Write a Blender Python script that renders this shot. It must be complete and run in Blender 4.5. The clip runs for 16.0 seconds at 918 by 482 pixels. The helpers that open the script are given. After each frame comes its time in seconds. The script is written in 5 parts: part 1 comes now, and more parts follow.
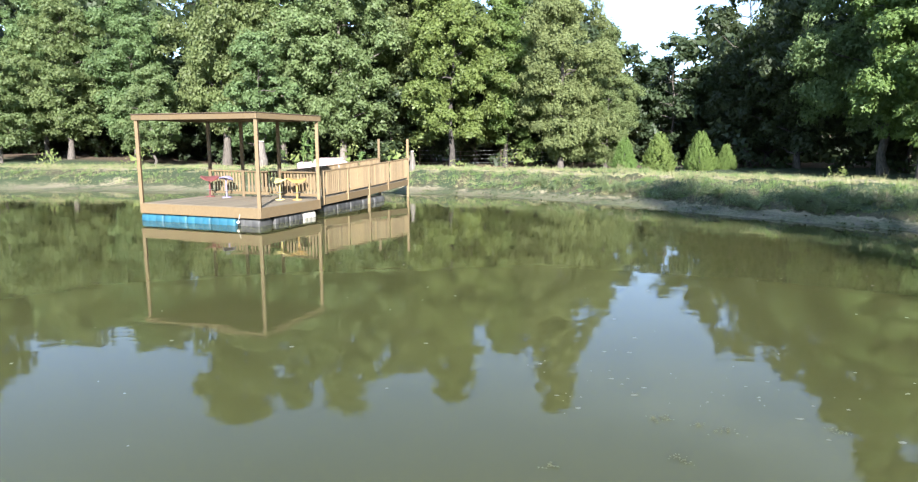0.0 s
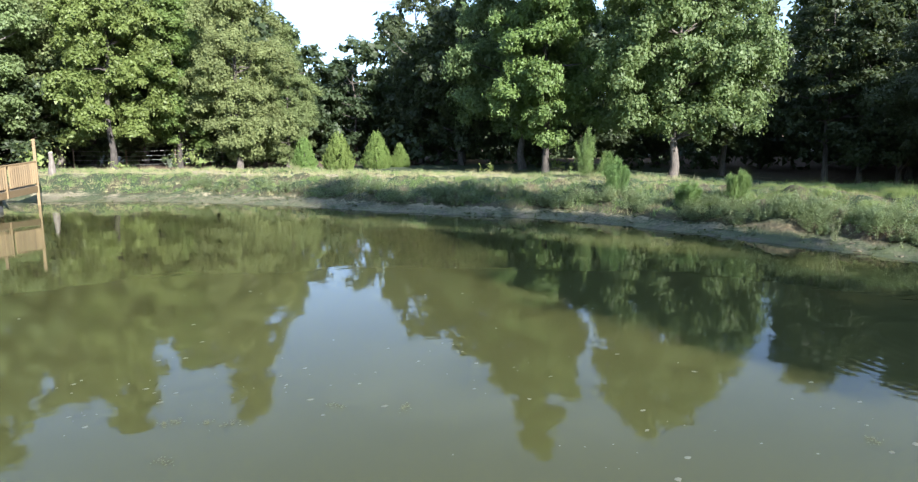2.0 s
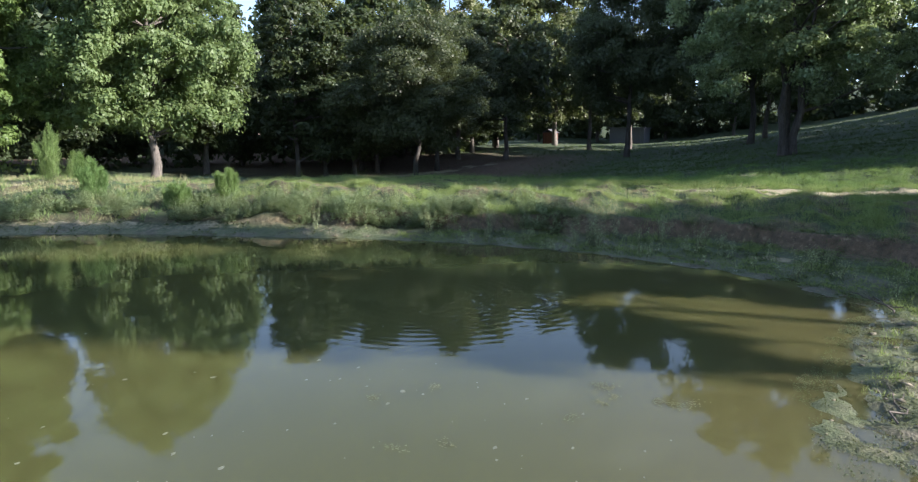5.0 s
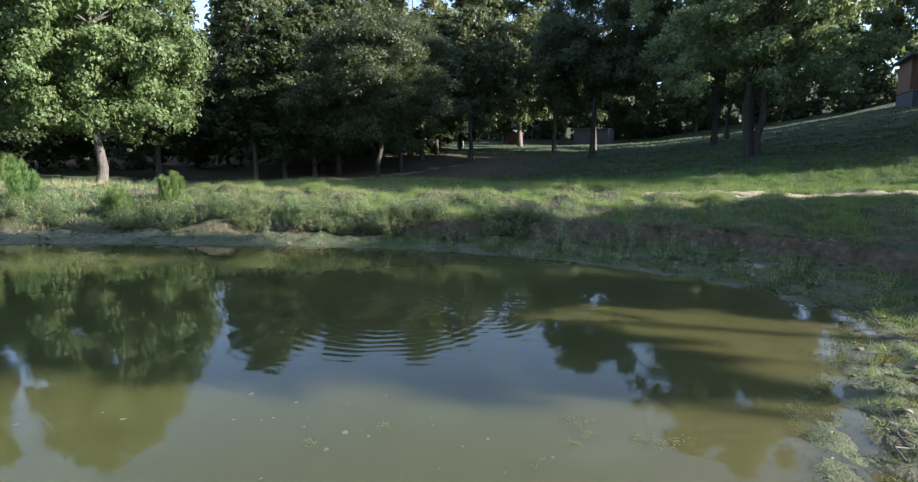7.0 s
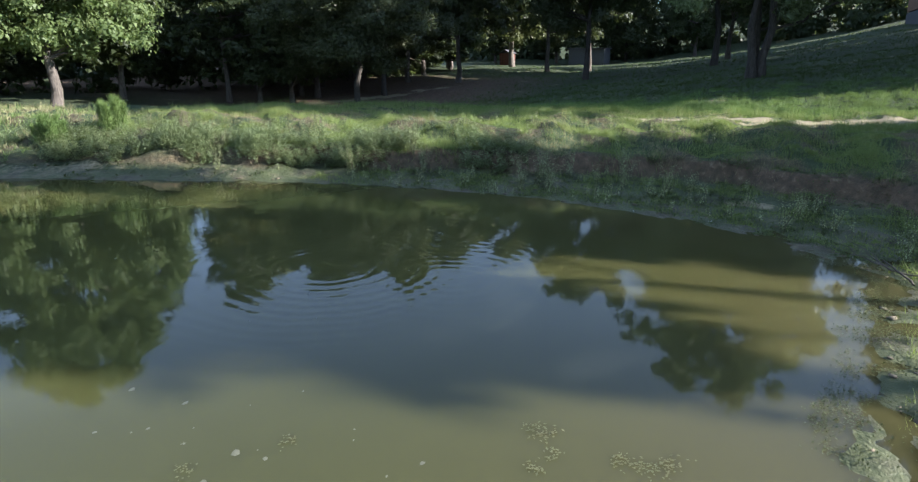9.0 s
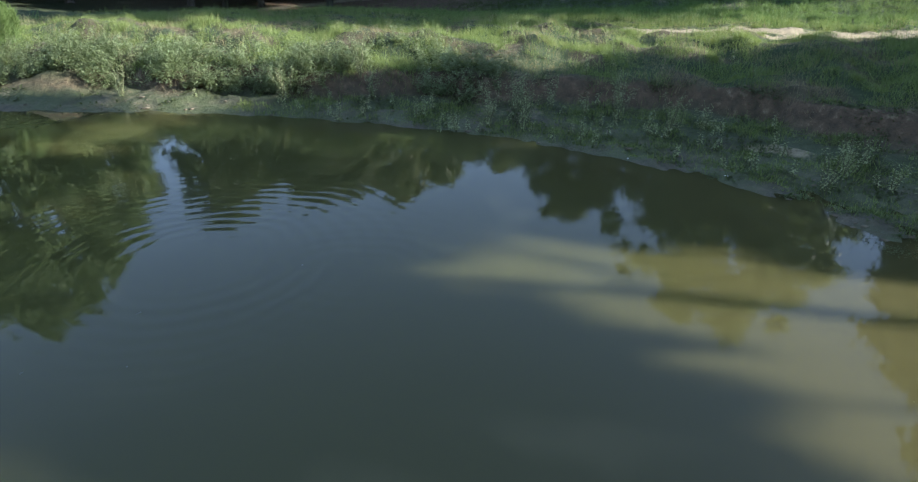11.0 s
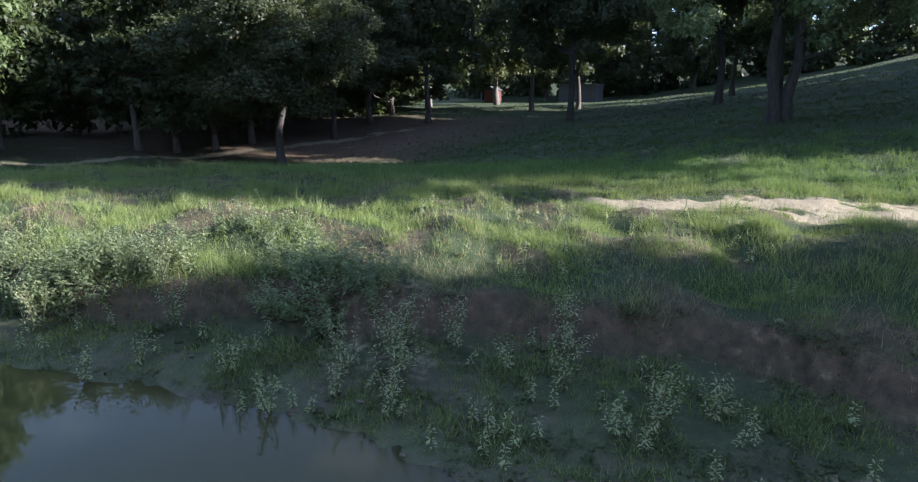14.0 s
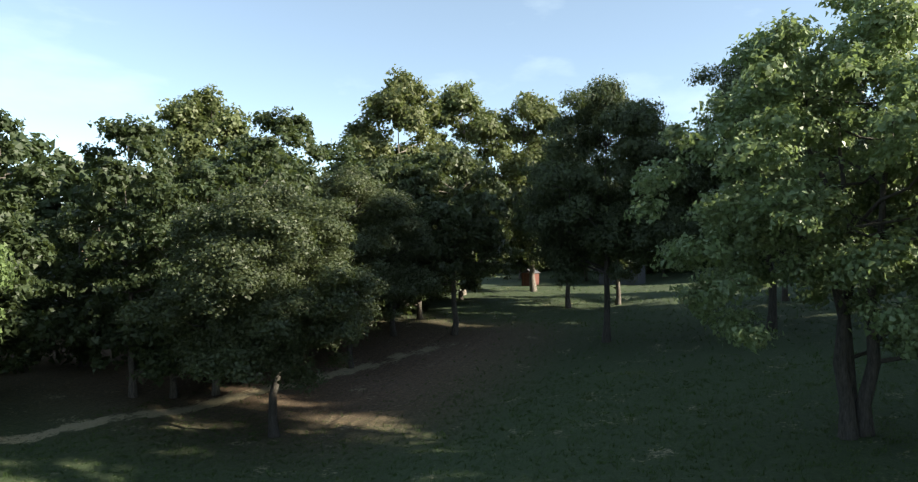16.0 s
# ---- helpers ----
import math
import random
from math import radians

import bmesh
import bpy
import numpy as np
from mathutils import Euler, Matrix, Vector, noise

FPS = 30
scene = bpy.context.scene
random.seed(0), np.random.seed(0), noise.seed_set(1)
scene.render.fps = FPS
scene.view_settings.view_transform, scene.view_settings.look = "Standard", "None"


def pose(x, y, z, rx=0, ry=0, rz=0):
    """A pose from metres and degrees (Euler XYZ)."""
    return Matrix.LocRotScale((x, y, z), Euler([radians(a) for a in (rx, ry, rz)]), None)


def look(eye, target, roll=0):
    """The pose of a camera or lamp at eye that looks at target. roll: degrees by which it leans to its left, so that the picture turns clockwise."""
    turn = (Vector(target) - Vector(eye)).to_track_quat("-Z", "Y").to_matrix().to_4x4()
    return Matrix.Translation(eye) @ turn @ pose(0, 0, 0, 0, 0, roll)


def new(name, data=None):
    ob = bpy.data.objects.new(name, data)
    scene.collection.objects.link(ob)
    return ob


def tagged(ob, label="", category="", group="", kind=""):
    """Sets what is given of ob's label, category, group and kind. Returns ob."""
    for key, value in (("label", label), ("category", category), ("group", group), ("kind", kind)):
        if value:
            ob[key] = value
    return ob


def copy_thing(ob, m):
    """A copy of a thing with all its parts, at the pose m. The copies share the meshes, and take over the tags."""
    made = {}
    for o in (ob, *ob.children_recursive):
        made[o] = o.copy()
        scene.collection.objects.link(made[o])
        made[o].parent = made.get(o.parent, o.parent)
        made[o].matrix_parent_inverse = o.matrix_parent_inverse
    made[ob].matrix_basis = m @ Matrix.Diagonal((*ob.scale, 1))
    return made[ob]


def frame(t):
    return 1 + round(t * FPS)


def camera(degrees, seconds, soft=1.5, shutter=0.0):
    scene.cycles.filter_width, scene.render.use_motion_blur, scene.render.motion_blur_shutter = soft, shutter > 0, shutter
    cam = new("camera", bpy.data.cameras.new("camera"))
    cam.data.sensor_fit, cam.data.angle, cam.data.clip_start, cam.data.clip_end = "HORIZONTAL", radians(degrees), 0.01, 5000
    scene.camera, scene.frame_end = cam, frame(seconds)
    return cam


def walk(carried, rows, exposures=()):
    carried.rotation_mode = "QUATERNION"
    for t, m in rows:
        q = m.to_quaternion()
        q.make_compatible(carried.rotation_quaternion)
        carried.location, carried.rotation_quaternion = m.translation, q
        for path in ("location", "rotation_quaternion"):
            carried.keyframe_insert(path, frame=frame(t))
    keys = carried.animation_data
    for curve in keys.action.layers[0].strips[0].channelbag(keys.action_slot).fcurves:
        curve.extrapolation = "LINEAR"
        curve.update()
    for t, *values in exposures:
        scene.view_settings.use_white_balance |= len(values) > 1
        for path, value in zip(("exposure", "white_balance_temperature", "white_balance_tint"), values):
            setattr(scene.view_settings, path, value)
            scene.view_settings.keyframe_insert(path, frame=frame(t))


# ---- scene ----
cam = camera(71.0, 16.0, 1.25)
METRES, EYE, TILT, LEAN, TURN = 18.4, 2.45, -8.9, 0.0, 0.0
ROWS = [
    (0.0, 0.0, 0.0, 0.0, 0.0, 0.0, -0.0),
    (0.5, 0.0555, -0.0106, -0.0008, -2.47, -0.04, 0.37),
    (1.0, 0.0856, -0.0195, -0.0021, -8.72, -0.14, 1.35),
    (1.5, 0.0946, -0.0266, -0.0023, -16.63, -0.46, 2.54),
    (2.0, 0.0983, -0.0319, -0.0018, -24.94, -0.95, 3.74),
    (2.5, 0.0994, -0.0341, 0.0014, -33.05, -1.65, 4.87),
    (3.0, 0.0988, -0.0322, 0.001, -40.85, -2.34, 5.79),
    (3.5, 0.0984, -0.0304, 0.002, -48.14, -3.17, 6.61),
    (4.0, 0.098, -0.0284, 0.0017, -55.3, -4.09, 7.27),
    (4.5, 0.0986, -0.0262, 0.0014, -62.46, -5.07, 7.81),
    (5.0, 0.0996, -0.0236, 0.0013, -68.54, -5.93, 8.17),
    (7.5, 0.1646, -0.0131, 0.0028, -72.07, -6.85, 8.34),
    (8.0, 0.1849, -0.0123, 0.0025, -72.14, -8.73, 8.35),
    (8.5, 0.207, -0.0115, 0.0022, -72.19, -10.92, 8.35),
    (9.0, 0.2334, -0.0108, 0.0021, -72.2, -13.13, 8.36),
    (9.5, 0.2644, -0.01, 0.0021, -72.2, -15.31, 8.35),
    (10.0, 0.2984, -0.0091, 0.0021, -72.21, -17.46, 8.35),
    (12.5, 0.503, -0.0093, -0.0025, -72.08, -23.92, 8.47),
    (13.0, 0.5483, -0.0104, -0.0025, -72.05, -22.33, 8.49),
    (13.5, 0.5946, -0.0113, -0.0022, -72.12, -16.7, 8.49),
    (14.0, 0.6427, -0.0142, 0.0078, -72.13, -10.07, 8.59),
    (14.5, 0.6932, -0.0192, 0.0287, -72.12, -3.71, 8.64),
    (15.0, 0.7455, -0.0266, 0.068, -72.12, 1.67, 8.67),
    (15.5, 0.7991, -0.0366, 0.1342, -71.59, 3.03, 8.72),
    (16.0, 0.8574, -0.0544, 0.2421, -67.95, 3.45, 8.76),
]
walk(cam, [(t, pose(0, 0, EYE, TILT, LEAN, TURN) @ pose(METRES * x, METRES * y, METRES * z, 90 + pitch, roll, yaw)) for t, x, y, z, yaw, pitch, roll in ROWS],
     [(0.0, 1.85, 6050, 14), (2.0, 1.74, 6050, 14), (4.0, 1.69, 6200, 17), (7.0, 1.68, 6200, 17), (10.0, 1.66, 6100, 15), (13.0, 1.64, 5950, 14), (14.0, 1.62, 5900, 22), (15.0, 1.5, 6400, 13), (16.0, 1.42, 7150, 7)])

# ---- world and sun ----
SUN_ELEV, SUN_FROM = 25.0, (0.12, -1.0)          # degrees up; the way towards the sun on the plan
world = bpy.data.worlds.new("sky")
scene.world = world
world.use_nodes = True
wn, wl = world.node_tree.nodes, world.node_tree.links
wn.clear()
sky = wn.new("ShaderNodeTexSky")
sky.sky_type, sky.sun_disc = "NISHITA", False
sky.sun_elevation = radians(SUN_ELEV)
sky.sun_rotation = math.atan2(SUN_FROM[0], SUN_FROM[1])
sky.air_density, sky.dust_density, sky.ozone_density = 0.75, 0.1, 1.0
coord = wn.new("ShaderNodeTexCoord")
stretch = wn.new("ShaderNodeMapping")
stretch.inputs["Scale"].default_value = (1.6, 1.6, 4.5)
stretch.inputs["Location"].default_value = (0.35, 0.1, 0.2)
clouds = wn.new("ShaderNodeTexNoise")
clouds.inputs["Scale"].default_value, clouds.inputs["Detail"].default_value, clouds.inputs["Roughness"].default_value = 1.7, 6, 0.55
ramp = wn.new("ShaderNodeValToRGB")
ramp.color_ramp.elements[0].position, ramp.color_ramp.elements[1].position = 0.55, 0.88
ramp.color_ramp.elements[0].color = (0.16, 0.16, 0.16, 1)
mixc = wn.new("ShaderNodeMix")
mixc.data_type = "RGBA"
mixc.inputs["B"].default_value = (3.7, 4.7, 5.4, 1)
back = wn.new("ShaderNodeBackground")
back.inputs["Strength"].default_value = 0.105
outw = wn.new("ShaderNodeOutputWorld")
wl.new(coord.outputs["Generated"], stretch.inputs["Vector"])
wl.new(stretch.outputs["Vector"], clouds.inputs["Vector"])
wl.new(clouds.outputs["Fac"], ramp.inputs["Fac"])
wl.new(ramp.outputs["Color"], mixc.inputs["Factor"])
wl.new(sky.outputs["Color"], mixc.inputs["A"])
wl.new(mixc.outputs["Result"], back.inputs["Color"])
wl.new(back.outputs["Background"], outw.inputs["Surface"])

sun = new("sun", bpy.data.lights.new("sun", "SUN"))
sun.data.energy, sun.data.angle, sun.data.color = 5.0, radians(0.9), (1.0, 0.95, 0.85)
sx, sy = SUN_FROM
sn = math.hypot(sx, sy)
sun.matrix_world = look((sx / sn * math.cos(radians(SUN_ELEV)) * 80, sy / sn * math.cos(radians(SUN_ELEV)) * 80, math.sin(radians(SUN_ELEV)) * 80), (0, 0, 0))


# ---- materials ----
def material(name, rough=0.7, metal=0.0):
    m = bpy.data.materials.new(name)
    m.use_nodes = True
    b = m.node_tree.nodes["Principled BSDF"]
    b.inputs["Roughness"].default_value, b.inputs["Metallic"].default_value = rough, metal
    return m, m.node_tree.nodes, m.node_tree.links, b


def noise_node(nodes, links, scale, detail=4, rough=0.55, vector=None):
    n = nodes.new("ShaderNodeTexNoise")
    n.inputs["Scale"].default_value, n.inputs["Detail"].default_value, n.inputs["Roughness"].default_value = scale, detail, rough
    if vector is not None:
        links.new(vector, n.inputs["Vector"])
    return n


def ramp_node(nodes, links, fac, stops):
    r = nodes.new("ShaderNodeValToRGB")
    e = r.color_ramp.elements
    while len(e) < len(stops):
        e.new(0.5)
    for el, (p, c) in zip(e, stops):
        el.position, el.color = p, (*c, 1)
    links.new(fac, r.inputs["Fac"])
    return r


def mix_node(nodes, links, fac, a, b, mode="MIX"):
    m = nodes.new("ShaderNodeMix")
    m.data_type, m.blend_type = "RGBA", mode
    for key, v in (("Factor", fac), ("A", a), ("B", b)):
        if isinstance(v, (int, float)):
            m.inputs[key].default_value = v
        elif isinstance(v, tuple):
            m.inputs[key].default_value = (*v, 1)
        else:
            links.new(v, m.inputs[key])
    return m.outputs["Result"]


def math_node(nodes, links, op, a, b=0.0, clamp=False):
    m = nodes.new("ShaderNodeMath")
    m.operation, m.use_clamp = op, clamp
    for i, v in enumerate((a, b)):
        if isinstance(v, (int, float)):
            m.inputs[i].default_value = v
        else:
            links.new(v, m.inputs[i])
    return m.outputs[0]


def bump(nodes, links, b, height, strength, distance):
    n = nodes.new("ShaderNodeBump")
    n.inputs["Strength"].default_value, n.inputs["Distance"].default_value = strength, distance
    links.new(height, n.inputs["Height"])
    links.new(n.outputs["Normal"], b.inputs["Normal"])


def world_place(nodes):
    return nodes.new("ShaderNodeNewGeometry").outputs["Position"]


def leaf_material(name, dark, mid, light, through_share=0.36, rough=0.5):
    m, n, l, b = material(name, rough)
    dark = tuple(0.6 * a + 0.4 * c for a, c in zip(dark, mid))
    light = tuple(0.55 * a + 0.45 * c for a, c in zip(light, mid))
    g = n.new("ShaderNodeNewGeometry")
    o = n.new("ShaderNodeObjectInfo")
    r = ramp_node(n, l, g.outputs["Random Per Island"], [(0.0, dark), (0.5, mid), (1.0, light)])
    big = noise_node(n, l, 0.45, 2, 0.5, n.new("ShaderNodeTexCoord").outputs["Object"])
    hue = n.new("ShaderNodeHueSaturation")
    l.new(math_node(n, l, "ADD", math_node(n, l, "MULTIPLY", o.outputs["Random"], 0.035), 0.483), hue.inputs["Hue"])
    l.new(math_node(n, l, "ADD", math_node(n, l, "MULTIPLY", big.outputs["Fac"], 0.8), 0.6), hue.inputs["Value"])
    l.new(r.outputs["Color"], hue.inputs["Color"])
    l.new(hue.outputs["Color"], b.inputs["Base Color"])
    t = n.new("ShaderNodeBsdfTranslucent")
    l.new(mix_node(n, l, 0.5, hue.outputs["Color"], (0.2, 0.26, 0.06)), t.inputs["Color"])
    s = n.new("ShaderNodeMixShader")
    s.inputs["Fac"].default_value = through_share
    l.new(b.outputs["BSDF"], s.inputs[1])
    l.new(t.outputs["BSDF"], s.inputs[2])
    l.new(s.outputs["Shader"], n["Material Output"].inputs["Surface"])
    b.inputs["Specular IOR Level"].default_value = 0.35
    return m


def wood_material(name, dark, light, wear=(0.33, 0.31, 0.27), rough=0.75):
    m, n, l, b = material(name, rough)
    tc = n.new("ShaderNodeTexCoord").outputs["Object"]
    o = n.new("ShaderNodeObjectInfo")
    mp = n.new("ShaderNodeMapping")
    mp.inputs["Scale"].default_value = (3, 3, 3)
    l.new(tc, mp.inputs["Vector"])
    grain = noise_node(n, l, 9, 6, 0.65, mp.outputs["Vector"])
    blot = noise_node(n, l, 1.3, 3, 0.5, tc)
    r = ramp_node(n, l, grain.outputs["Fac"], [(0.3, dark), (0.7, light)])
    hue = n.new("ShaderNodeHueSaturation")
    l.new(math_node(n, l, "ADD", math_node(n, l, "MULTIPLY", o.outputs["Random"], 0.5), 0.75), hue.inputs["Value"])
    l.new(mix_node(n, l, math_node(n, l, "MULTIPLY", blot.outputs["Fac"], 0.55), r.outputs["Color"], wear), hue.inputs["Color"])
    l.new(hue.outputs["Color"], b.inputs["Base Color"])
    bump(n, l, b, grain.outputs["Fac"], 0.4, 0.01)
    return m


def plain_material(name, colour, rough=0.6, metal=0.0, spread=0.25, scale=6.0):
    m, n, l, b = material(name, rough, metal)
    tc = n.new("ShaderNodeTexCoord").outputs["Object"]
    f = noise_node(n, l, scale, 5, 0.6, tc)
    lo = tuple(c * (1 - spread) for c in colour)
    hi = tuple(min(1, c * (1 + spread)) for c in colour)
    r = ramp_node(n, l, f.outputs["Fac"], [(0.3, lo), (0.7, hi)])
    l.new(r.outputs["Color"], b.inputs["Base Color"])
    bump(n, l, b, f.outputs["Fac"], 0.15, 0.01)
    return m


def bark_material(name, dark, light):
    m, n, l, b = material(name, 0.9)
    tc = n.new("ShaderNodeTexCoord").outputs["Object"]
    mp = n.new("ShaderNodeMapping")
    mp.inputs["Scale"].default_value = (9, 9, 1.6)
    l.new(tc, mp.inputs["Vector"])
    f = noise_node(n, l, 2.2, 6, 0.7, mp.outputs["Vector"])
    r = ramp_node(n, l, f.outputs["Fac"], [(0.35, dark), (0.68, light)])
    l.new(r.outputs["Color"], b.inputs["Base Color"])
    bump(n, l, b, f.outputs["Fac"], 0.8, 0.05)
    return m


def ground_material():
    m, n, l, b = material("ground", 0.95)
    p = world_place(n)
    bare = n.new("ShaderNodeAttribute")
    bare.attribute_name = "bare"
    wet = n.new("ShaderNodeAttribute")
    wet.attribute_name = "wet"
    litter = n.new("ShaderNodeAttribute")
    litter.attribute_name = "litter"
    a = noise_node(n, l, 0.6, 5, 0.6, p)
    f = noise_node(n, l, 7.0, 6, 0.65, p)
    g = noise_node(n, l, 38.0, 3, 0.6, p)
    grass = ramp_node(n, l, f.outputs["Fac"], [(0.25, (0.02, 0.033, 0.012)), (0.55, (0.037, 0.06, 0.02)), (0.8, (0.075, 0.09, 0.04))])
    dirt = ramp_node(n, l, g.outputs["Fac"], [(0.25, (0.2, 0.165, 0.1)), (0.6, (0.35, 0.3, 0.195)), (0.85, (0.48, 0.43, 0.31))])
    mud = ramp_node(n, l, f.outputs["Fac"], [(0.3, (0.045, 0.043, 0.027)), (0.55, (0.1, 0.088, 0.055)), (0.8, (0.19, 0.16, 0.105))])
    dead = ramp_node(n, l, f.outputs["Fac"], [(0.3, (0.05, 0.035, 0.022)), (0.6, (0.14, 0.09, 0.055)), (0.8, (0.25, 0.17, 0.11))])
    edge = math_node(n, l, "ADD", bare.outputs["Fac"], math_node(n, l, "MULTIPLY", math_node(n, l, "SUBTRACT", a.outputs["Fac"], 0.5), 1.1))
    edge = math_node(n, l, "ADD", edge, math_node(n, l, "MULTIPLY", math_node(n, l, "SUBTRACT", f.outputs["Fac"], 0.5), 0.8))
    sharp = ramp_node(n, l, edge, [(0.41, (0, 0, 0)), (0.6, (1, 1, 1))])
    c = mix_node(n, l, litter.outputs["Fac"], grass.outputs["Color"], dead.outputs["Color"])
    c = mix_node(n, l, sharp.outputs["Color"], c, dirt.outputs["Color"])
    moss = ramp_node(n, l, noise_node(n, l, 1.1, 4, 0.6, p).outputs["Fac"], [(0.38, (0, 0, 0)), (0.54, (1, 1, 1))])
    mudc = mix_node(n, l, math_node(n, l, "MULTIPLY", moss.outputs["Color"], 0.62), mud.outputs["Color"], (0.07, 0.1, 0.03))
    c = mix_node(n, l, wet.outputs["Fac"], c, mudc)
    l.new(c, b.inputs["Base Color"])
    l.new(math_node(n, l, "SUBTRACT", 0.97, math_node(n, l, "MULTIPLY", wet.outputs["Fac"], 0.35)), b.inputs["Roughness"])
    bump(n, l, b, math_node(n, l, "ADD", f.outputs["Fac"], math_node(n, l, "MULTIPLY", g.outputs["Fac"], 0.25)), 0.6, 0.1)
    return m


RIPPLES = [(11.1, 3.6, 3.5, 0.11), (11.3, 2.2, 2.2, 0.08)]          # rings spreading on the still water: place, reach, strength


def water_material():
    m, n, l, b = material("pond_water", 0.03)
    p = world_place(n)
    silt = noise_node(n, l, 0.11, 3, 0.5, p)
    c = ramp_node(n, l, silt.outputs["Fac"], [(0.3, (0.052, 0.055, 0.02)), (0.7, (0.068, 0.069, 0.025))])
    shallow = n.new("ShaderNodeAttribute")
    shallow.attribute_name = "shallow"
    l.new(mix_node(n, l, shallow.outputs["Fac"], c.outputs["Color"], (0.068, 0.064, 0.026)), b.inputs["Base Color"])
    b.inputs["IOR"].default_value = 1.33
    mp = n.new("ShaderNodeMapping")
    mp.inputs["Scale"].default_value = (1.0, 1.9, 1.0)
    l.new(p, mp.inputs["Vector"])
    w1 = noise_node(n, l, 0.55, 2, 0.5, mp.outputs["Vector"])
    w2 = noise_node(n, l, 4.0, 2, 0.5, mp.outputs["Vector"])
    h = math_node(n, l, "ADD", w1.outputs["Fac"], math_node(n, l, "MULTIPLY", w2.outputs["Fac"], 0.125))
    for cx, cy, size, share in RIPPLES:
        off = n.new("ShaderNodeVectorMath")
        off.operation = "DISTANCE"
        off.inputs[1].default_value = (cx, cy, 0)
        l.new(p, off.inputs[0])
        far = math_node(n, l, "ADD", off.outputs["Value"], math_node(n, l, "MULTIPLY", w1.outputs["Fac"], 0.35))
        ring = math_node(n, l, "SINE", math_node(n, l, "MULTIPLY", far, 6.283 / 0.19))
        fade = ramp_node(n, l, math_node(n, l, "DIVIDE", far, size), [(0.12, (0, 0, 0)), (0.3, (1, 1, 1)), (0.6, (0.5, 0.5, 0.5)), (1.0, (0, 0, 0))])
        h = math_node(n, l, "ADD", h, math_node(n, l, "MULTIPLY", math_node(n, l, "MULTIPLY", ring, fade.outputs["Color"]), share))
    bump(n, l, b, h, 0.14, 0.03)
    # light spreads sideways in the silty water
    b.subsurface_method = "BURLEY"
    b.inputs["Subsurface Weight"].default_value = 1.0
    b.inputs["Subsurface Radius"].default_value = (1.0, 1.0, 0.8)
    b.inputs["Subsurface Scale"].default_value = 0.38
    return m


LEAF_OAK = leaf_material("oak_leaves", (0.115, 0.16, 0.065), (0.172, 0.232, 0.092), (0.235, 0.29, 0.124), 0.5)
LEAF_OAK_DARK = leaf_material("hill_oak_leaves", (0.094, 0.138, 0.064), (0.182, 0.248, 0.118), (0.35, 0.42, 0.255), 0.45, 0.38)
LEAF_MAPLE = leaf_material("maple_leaves", (0.1, 0.145, 0.042), (0.155, 0.215, 0.06), (0.21, 0.27, 0.085), 0.42)
LEAF_GUM = leaf_material("gum_leaves", (0.12, 0.172, 0.07), (0.182, 0.25, 0.104), (0.25, 0.315, 0.14), 0.5)
LEAF_JUNIPER = leaf_material("juniper_leaves", (0.125, 0.155, 0.058), (0.175, 0.21, 0.08), (0.23, 0.262, 0.108), 0.38, 0.7)
LEAF_SHRUB = leaf_material("young_cedar_leaves", (0.115, 0.175, 0.045), (0.18, 0.255, 0.068), (0.25, 0.32, 0.095), 0.3, 0.7)
# dark woodland green, deepened because the woods' shade is coloured in as well
LEAF_WOODS = leaf_material("shade_dark_woodland_leaves", (0.03, 0.045, 0.022), (0.05, 0.072, 0.033), (0.082, 0.108, 0.05), 0.36)
# hillside oak green, darkened so the leaf colour carries the crowns' shade
LEAF_HILL_SHADE = leaf_material("shade_dark_oak_leaves", (0.032, 0.044, 0.022), (0.054, 0.072, 0.033), (0.1, 0.118, 0.06), 0.3, 0.5)
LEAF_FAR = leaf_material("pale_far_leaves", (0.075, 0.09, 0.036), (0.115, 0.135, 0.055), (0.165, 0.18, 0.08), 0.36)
LEAF_WEED = leaf_material("weed_leaves", (0.09, 0.14, 0.06), (0.2, 0.275, 0.13), (0.43, 0.49, 0.29), 0.34)
LEAF_STALK = leaf_material("pale_weed_leaves", (0.24, 0.29, 0.13), (0.42, 0.47, 0.23), (0.62, 0.63, 0.4), 0.36)
LEAF_FENNEL = leaf_material("fennel_leaves", (0.1, 0.175, 0.05), (0.15, 0.245, 0.075), (0.21, 0.3, 0.105), 0.34)
STRAW = leaf_material("dry_grass_blades", (0.2, 0.17, 0.09), (0.32, 0.27, 0.15), (0.45, 0.39, 0.24), 0.3, 0.7)
GRASS = leaf_material("grass_blades", (0.085, 0.135, 0.035), (0.215, 0.285, 0.085), (0.44, 0.455, 0.2), 0.4, 0.6)
GRASS_VERGE = leaf_material("verge_grass_blades", (0.06, 0.12, 0.032), (0.14, 0.235, 0.065), (0.3, 0.37, 0.14), 0.4, 0.6)
# hill grass in a deeper green: the shade is put into the blade colour
GRASS_SHADE = leaf_material("hill_grass_shade_colour", (0.027, 0.056, 0.014), (0.046, 0.09, 0.022), (0.08, 0.125, 0.038), 0.3, 0.65)
GRASS_FAR = leaf_material("meadow_blades", (0.15, 0.215, 0.07), (0.195, 0.262, 0.088), (0.255, 0.3, 0.118), 0.38, 0.7)
